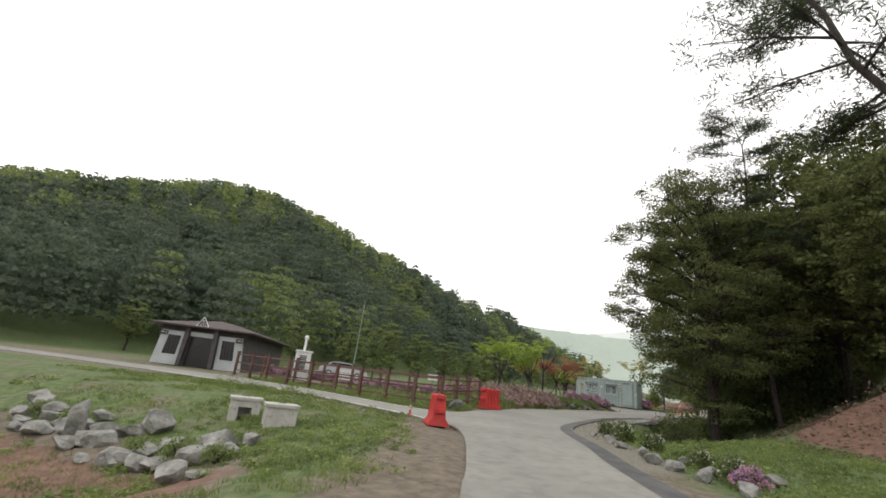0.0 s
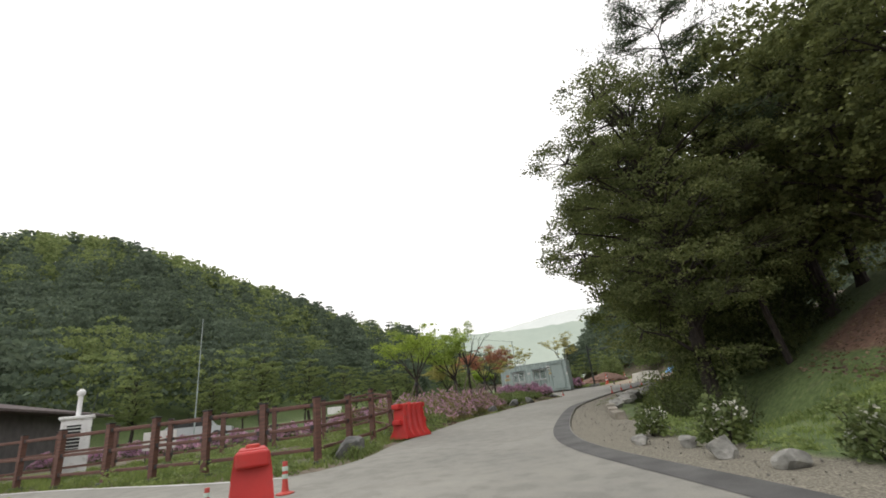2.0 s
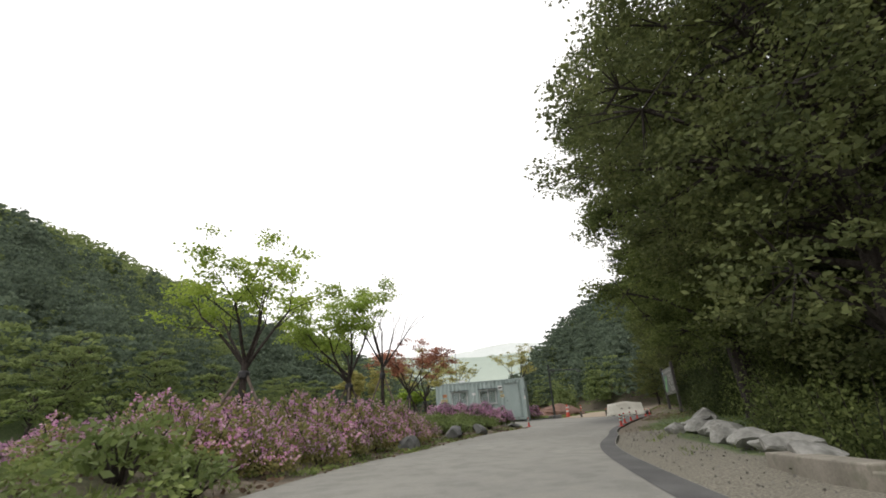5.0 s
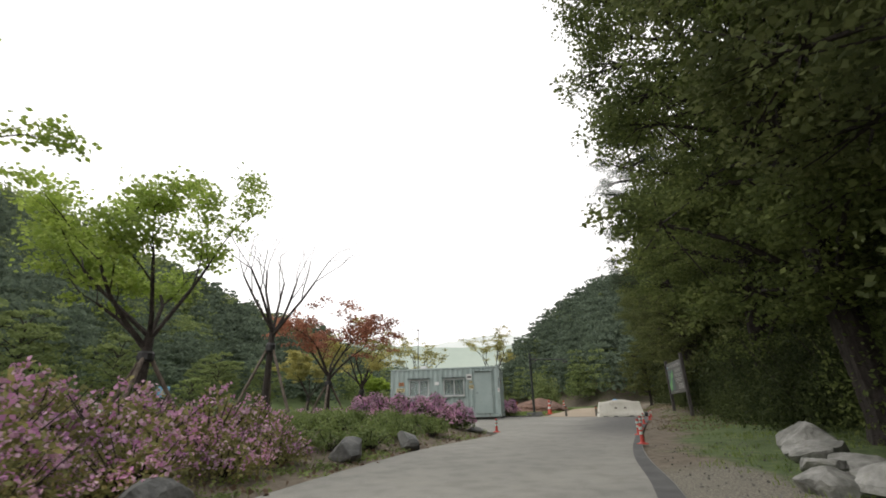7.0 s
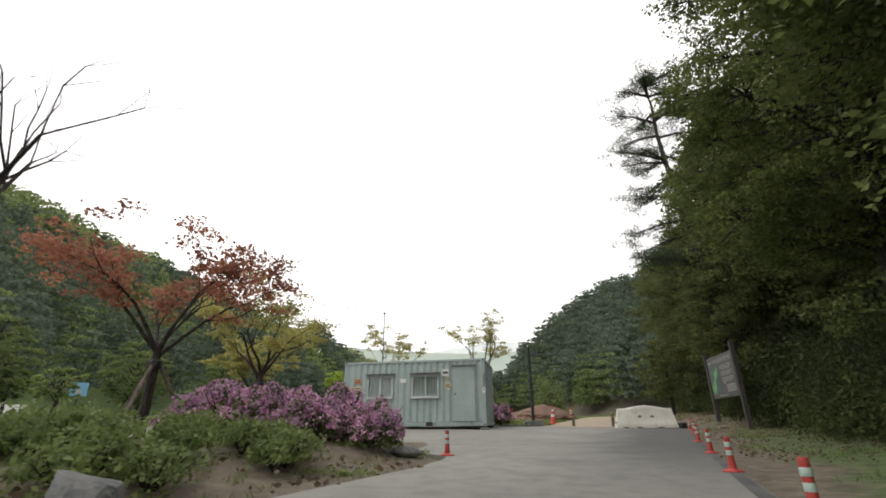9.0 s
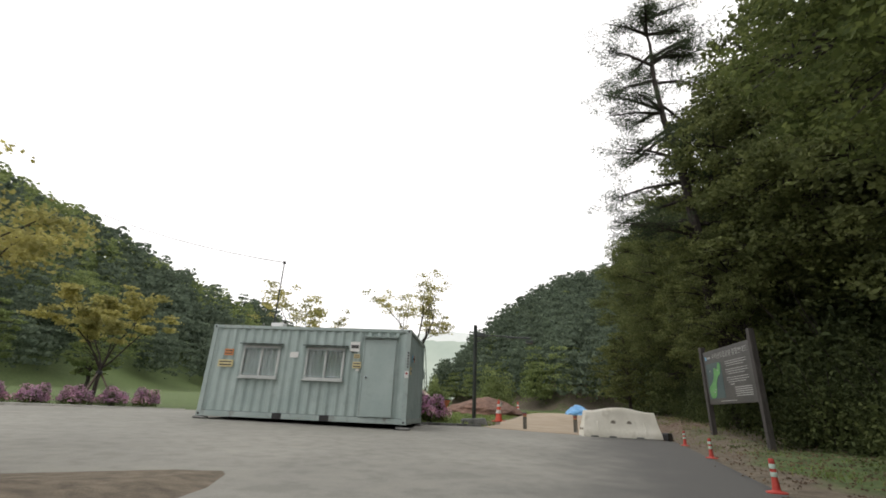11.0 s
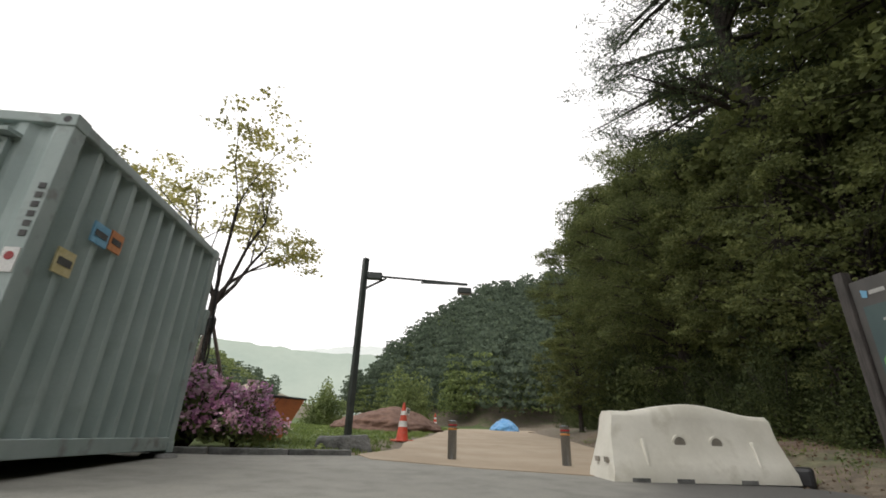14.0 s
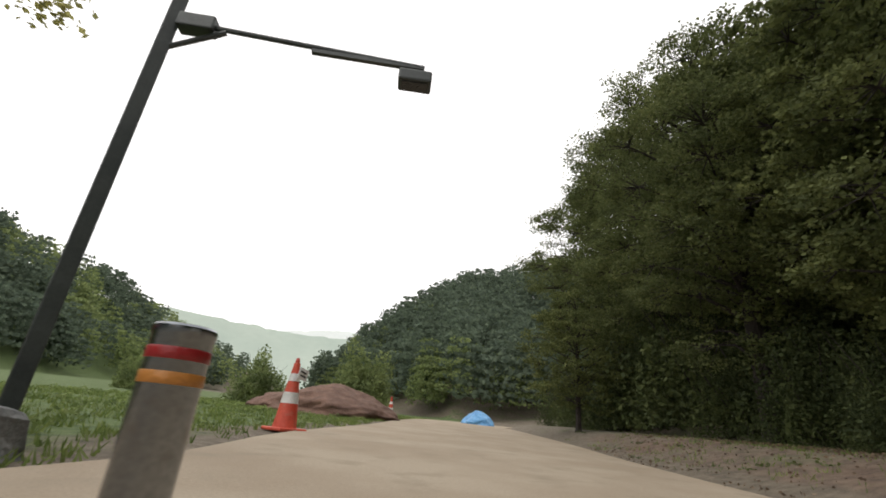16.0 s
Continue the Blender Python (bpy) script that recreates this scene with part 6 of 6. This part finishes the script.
# ---- white monitoring cabinet ----
kiosk = thing("monitoring_cabinet", pose(-6.84, 29.3, on_land(-6.84, 29.3), 0, 0, 20), "white monitoring cabinet with a chimney-like air inlet", "cabinet")
part("body", Shape().box((0, 0, 0.9), (0.85, 0.8, 1.8), bevel=0.015), WHITE_PAINT, kiosk)
part("roof", Shape().box((0, 0, 1.85), (1.0, 0.95, 0.1), bevel=0.02), WHITE_PAINT, kiosk)
part("inlet_pipe", Shape().tube((0.0, 0, 1.88), (0.0, 0, 2.65), 0.075, n=14), WHITE_PAINT, kiosk)
part("inlet_cap", Shape().lathe([(0.09, 2.6), (0.13, 2.64), (0.13, 2.76), (0.05, 2.84)], 16), WHITE_PAINT, kiosk)
part("antenna", Shape().tube((0.35, 0.1, 1.88), (0.5, 0.1, 2.7), 0.015, n=6), DARK_STEEL, kiosk)
door2 = part("door", Shape().box((-0.05, -0.41, 0.95), (0.6, 0.03, 1.5), bevel=0.006), WHITE_PAINT, kiosk)
part("grille", Shape().box((-0.05, -0.43, 1.2), (0.4, 0.02, 0.8)), DARK_GLASS, door2, "dark glazed grille")
for i in range(7):
    part("slat", Shape().box((-0.05, -0.443, 0.86 + 0.11 * i), (0.4, 0.012, 0.03)), ALU, door2)
part("meter", Shape().box((0.43, 0, 1.4), (0.05, 0.16, 0.22), bevel=0.01), DARK_STEEL, kiosk, "small dark emblem plate")

# ---- things seen behind the fence ----
info = thing("notice_board", pose(-4.2, 29.4, on_land(-4.2, 29.4), 0, 0, 8), "white notice board on two short legs", "notice board")
part("panel", Shape().box((0, 0, 0.75), (1.05, 0.04, 0.62), bevel=0.006), PAPER, info)
for k in (-0.42, 0.42):
    part("leg", Shape().tube((k, 0.02, -0.2), (k, 0.02, 0.5), 0.02, n=8), STAINLESS, info)
for k in (-0.25, 0.0, 0.25):
    part("print", Shape().box((k, -0.022, 0.85), (0.12, 0.006, 0.05)), RED_BAND, info, "unreadable red print")
mast2 = single("thin_mast", Shape().tube((0, 0, -0.3), (0.1, 0.1, 6.4), 0.04, 0.018, 10), STEEL_FRAME, stood(-4.5, 35.5), "thin pale steel mast behind the fence", "mast")
info2 = thing("parking_sign", stood(5.8, 67.7), "blue square road sign on a thin post", "road sign")
part("post", Shape().tube((0, 0, -0.3), (0, 0, 2.4), 0.04, n=8), STAINLESS, info2)
part("plate", Shape().box((0, -0.05, 2.1), (0.9, 0.03, 0.8), bevel=0.005), BLUE_NOTE, info2, "blue sign plate")
part("mark", Shape().prism([(-0.2, 1.85), (0.2, 1.85), (0, 2.3)], -0.075, -0.067), WHITE_INK, info2, "white triangular mark")
info3 = thing("notice_board", stood(3.1, 66.5), "white notice board tilted back on the verge", "notice board")
part("panel", Shape().box((0, 0, 0.8), (1.6, 0.05, 0.8), pose(0, 0, 0, -15, 0, 0)), PAPER, info3)
part("leg", Shape().tube((0, 0.05, -0.2), (0, 0.05, 0.7), 0.04, n=8), STAINLESS, info3)


def car(x, y, turn, mat, label):
    c = thing("parked_car", stood(x, y, turn), label, "car", "parked cars")
    side = [(-2.1, 0.3), (2.1, 0.3), (2.2, 0.55), (2.1, 0.8), (1.2, 0.95), (0.65, 1.38), (-1.0, 1.42), (-1.7, 1.0), (-2.15, 0.9), (-2.2, 0.55)]
    part("body", Shape().prism(rounded(side, 3), -0.85, 0.85), mat, c)
    glass = [(1.05, 0.97), (0.6, 1.33), (-0.95, 1.36), (-1.5, 1.02)]
    for k in (-1, 1):
        part("side_window", Shape().prism(glass, k * 0.852, k * 0.862), DARK_GLASS, c, "dark car window")
        for wx in (-1.3, 1.3):
            w = part("wheel", Shape().tube((wx, k * 0.68, 0.32), (wx, k * 0.87, 0.32), 0.32, n=18), BLACK, c)
            part("rim", Shape().tube((wx, k * 0.86, 0.32), (wx, k * 0.885, 0.32), 0.2, n=14), ALU, w)


SILVER = surface("silver_car_paint", (0.42, 0.45, 0.47), (0.46, 0.49, 0.51), 1, 0.3, 0.4)
car(-6.4, 44.5, 5, SILVER, "silver car parked behind the fence")


# ---- flowering bushes on the stone edging ----
white_a = shrub("white_rose_bush", stood(6.9, 13.2), 0.9, 0.6, SHRUB_LEAF, 65, "green bush with scattered white flowers among the stones", "bush", "white-flowered bushes", 1100, 0.075, (WHITE_PETAL,), 0.1, petal=0.05)
for x, y, s in ((7.0, 15.2, 1.1), (6.7, 9.6, 0.9), (7.2, 17.0, 0.9), (6.9, 11.0, 0.8)):
    copy_thing(white_a, sized(x, y, x * 100, s))
tagged(copy_thing(az_b, sized(6.6, 9.0, 30, 0.5)), "small pink azalea among the stones", group="azaleas on the stone edging")
for x, y, s in ((-4.2, 9.9, 1.3), (-5.4, 10.6, 1.0), (-8.2, 12.6, 1.0), (-3.4, 9.4, 0.9), (-9.4, 13.2, 1.0), (6.3, 11.9, 0.6), (7.1, 12.2, 0.8)):
    tagged(copy_thing(low_a, sized(x, y, x * 70, s)), "weedy green shrub among the boulders", group="weeds among the boulders")


# ---- grass, litter and weeds ----
def tufts(name, x, y, count_each, size, mat, label, seed, tall=0.16):
    """Blades of grass in tufts, joined."""
    rng = np.random.default_rng(seed)
    z = land(x, y) - 0.02
    n = len(x) * count_each
    c = np.repeat(np.stack([x, y, z], -1), count_each, 0) + np.concatenate([rng.normal(scale=0.07, size=(n, 2)), np.zeros((n, 1))], 1)
    d = np.concatenate([rng.normal(scale=0.45, size=(n, 2)), np.ones((n, 1))], 1) * (tall * rng.uniform(0.5, 1.3, n))[:, None]
    w = rng.normal(size=(n, 3)) * np.array([1, 1, 0.0])
    w = w / (np.linalg.norm(w, axis=1)[:, None] + 1e-9) * size
    v = np.stack([c - w, c + w, c + d * 0.7 + w * 0.6, c + d], 1).reshape(-1, 3)
    return tagged(new(name, quads(name, v, np.arange(n * 4).reshape(-1, 4), mat)), label, "grass", kind="stuff")


def keep(x, y, test):
    road = np.minimum(off_outline(ROAD_OUTLINE, x, y), off_outline(CLAY_EDGE, x, y))
    ok = (road > 0.12) & test
    return x[ok], y[ok]


gx, gy, gr = scatter(-16, 0.9, 6, 24, 9000, 101)
patchy = soft_noise(gx, gy, 0.5, 4) > -0.25
tufts("bank_grass", *keep(gx, gy, patchy & (off_left(gx, gy) > 1.3) & (off_left(gx, gy) < 12)), 9, 0.009, GRASS_LEAF, "patchy green grass on the sloping bank", 102, 0.075)
gx, gy, gr = scatter(5, 18, 6, 20, 6000, 103)
tufts("mound_grass", *keep(gx, gy, (off_right(gx, gy) > 1.5) & (off_right(gx, gy) < 7)), 9, 0.008, GRASS_LEAF, "short green grass on the mound beside the lane", 104, 0.1)
gx, gy, gr = scatter(-9, 5, 19, 31, 6500, 105)
tufts("plot_grass", *keep(gx, gy, soft_noise(gx, gy, 0.6, 6) > -0.2), 9, 0.009, GRASS_LEAF, "rough grass and weeds round the fence", 106, 0.14)
gx, gy, gr = scatter(28, 62, 52, 84, 12000, 107)
tufts("verge_grass", *keep(gx, gy, (off_left(gx, gy) > 0.3) & (off_left(gx, gy) < 12)), 9, 0.012, GRASS_LEAF, "green grass beside the clay path", 108, 0.09)
gx, gy, gr = scatter(8, 46, 26, 60, 11000, 109)
tufts("berm_grass", *keep(gx, gy, (off_right(gx, gy) > 0.6) & (off_right(gx, gy) < 5) & (soft_noise(gx, gy, 0.5, 8) > -0.2)), 7, 0.008, GRASS_LEAF, "thin dry grass on the berm under the wood", 110, 0.08)
gx, gy, gr = scatter(3, 18, 26, 41, 5000, 111)
gx, gy = keep(gx, gy, (off_left(gx, gy) > 0.2) & (off_left(gx, gy) < 2.5))
tufts("bed_grass", gx[::3], gy[::3], 7, 0.008, GRASS_LEAF, "thin grass along the bed's edge", 112, 0.09)
lx, ly = gx[1::3], gy[1::3]
rng = np.random.default_rng(113)
pts = np.repeat(np.stack([lx, ly, land(lx, ly) + 0.02], -1), 4, 0) + rng.normal(scale=(0.2, 0.2, 0.008), size=(len(lx) * 4, 3))
tagged(new("leaf_litter", quads("leaf_litter", *leaves(pts, 0.08, rng, flat=0.85, slim=0.6), LITTER_LEAF)), "dry brown leaves scattered on the bed's edge", "leaf litter", kind="stuff")
px, py, _ = scatter(5, 20, 9, 34, 9000, 114)
px, py = keep(px, py, (off_right(px, py) > 0.1) & (off_right(px, py) < 2.0))
pts = np.stack([px, py, land(px, py) + 0.015], -1)
rng = np.random.default_rng(115)
tagged(new("gravel", quads("gravel", *leaves(pts, 0.03, rng, flat=0.75, slim=0.9), GRAVEL)), "loose pale gravel along the lane's edge", "gravel", kind="stuff")

lx, ly, _ = scatter(22, 44, 36, 60, 8000, 121)
lx, ly = keep(lx, ly, (off_right(lx, ly) > 0.3) & (off_right(lx, ly) < 4.5))
rng = np.random.default_rng(122)
pts = np.repeat(np.stack([lx, ly, land(lx, ly) + 0.03], -1), 3, 0) + rng.normal(scale=(0.25, 0.25, 0.01), size=(len(lx) * 3, 3))
tagged(new("berm_litter", quads("berm_litter", *leaves(pts, 0.05, rng, flat=0.9, slim=0.6), LITTER_LEAF)), "dry brown leaves lying on the berm under the wood", "leaf litter", kind="stuff")
lx, ly, _ = scatter(9, 24, 4, 22, 4000, 116)
lx, ly = keep(lx, ly, off_right(lx, ly) > 6.5)
rng = np.random.default_rng(117)
pts = np.repeat(np.stack([lx, ly, land(lx, ly) + 0.03], -1), 3, 0) + rng.normal(scale=(0.2, 0.2, 0.01), size=(len(lx) * 3, 3))
tagged(new("slope_litter", quads("slope_litter", *leaves(pts, 0.11, rng, flat=0.8, slim=0.6), LITTER_LEAF)), "dry leaves lying on the bare slope", "leaf litter", kind="stuff")


def weeds(name, x, y, each, size, wide, tall, mat, label, seed):
    """Low broad-leaved weeds in clumps, joined."""
    rng = np.random.default_rng(seed)
    c = np.repeat(np.stack([x, y, land(x, y)], -1), each, 0)
    d = ball(rng, len(c)) * np.repeat(rng.uniform(0.5, 1.3, (len(x), 1)), each, 0)
    d[:, 2] = np.abs(d[:, 2])
    pts = c + d * np.array([wide, wide, tall])
    return tagged(new(name, quads(name, *leaves(pts, size, rng, flat=0.5, slim=0.5), mat)), label, "weeds", kind="stuff")


wx, wy, _ = scatter(-15, 0.9, 7, 22, 1500, 131)
weeds("bank_weeds", *keep(wx, wy, (off_left(wx, wy) > 1.0) & (soft_noise(wx, wy, 0.35, 5) > -0.05)), 34, 0.075, 0.24, 0.12, LOW_LEAF, "dark green weeds spread over the grass bank", 132)
wx, wy, _ = scatter(-9, 6, 19, 30, 900, 133)
weeds("fence_weeds", *keep(wx, wy, soft_noise(wx, wy, 0.6, 9) > 0.0), 40, 0.085, 0.26, 0.4, LOW_LEAF, "green weeds along the foot of the fence", 134)
wx, wy, _ = scatter(5, 14, 6, 20, 700, 135)
weeds("mound_weeds", *keep(wx, wy, (off_right(wx, wy) > 1.2) & (off_right(wx, wy) < 6.5)), 34, 0.075, 0.22, 0.14, LOW_LEAF, "green weeds on the mound beside the lane", 136)
wx, wy, _ = scatter(3, 18, 24, 41, 2600, 141)
weeds("bed_weeds", *keep(wx, wy, (off_left(wx, wy) > 0.1) & (off_left(wx, wy) < 1.6) & (soft_noise(wx, wy, 0.7, 2) > -0.15 + 0.25 * (wy > 36))), 26, 0.06, 0.2, 0.09, LOW_LEAF, "low green weeds and grass edging the planted bed", 142)
wx, wy, _ = scatter(28, 60, 50, 84, 1500, 137)
weeds("meadow_weeds", *keep(wx, wy, (off_left(wx, wy) > 0.8) & (off_left(wx, wy) < 11) & (soft_noise(wx, wy, 0.4, 3) > -0.1)), 26, 0.09, 0.26, 0.14, LOW_LEAF, "green weeds of the meadow beside the path", 138)
wx, wy, _ = scatter(28, 52, 42, 66, 700, 139)
weeds("berm_weeds", *keep(wx, wy, (off_right(wx, wy) > 0.5) & (off_right(wx, wy) < 5.5) & (soft_noise(wx, wy, 0.6, 6) > 0.05)), 20, 0.06, 0.2, 0.1, SHRUB_LEAF, "scattered low weeds on the bare berm", 140)

# the plan above is drawn larger than the ground: bring all of it to size
SIZE = 0.60833
for ob in list(scene.objects):
    if ob.parent is None and ob != cam and ob != sun:
        ob.matrix_basis = Matrix.Scale(SIZE, 4) @ ob.matrix_basis
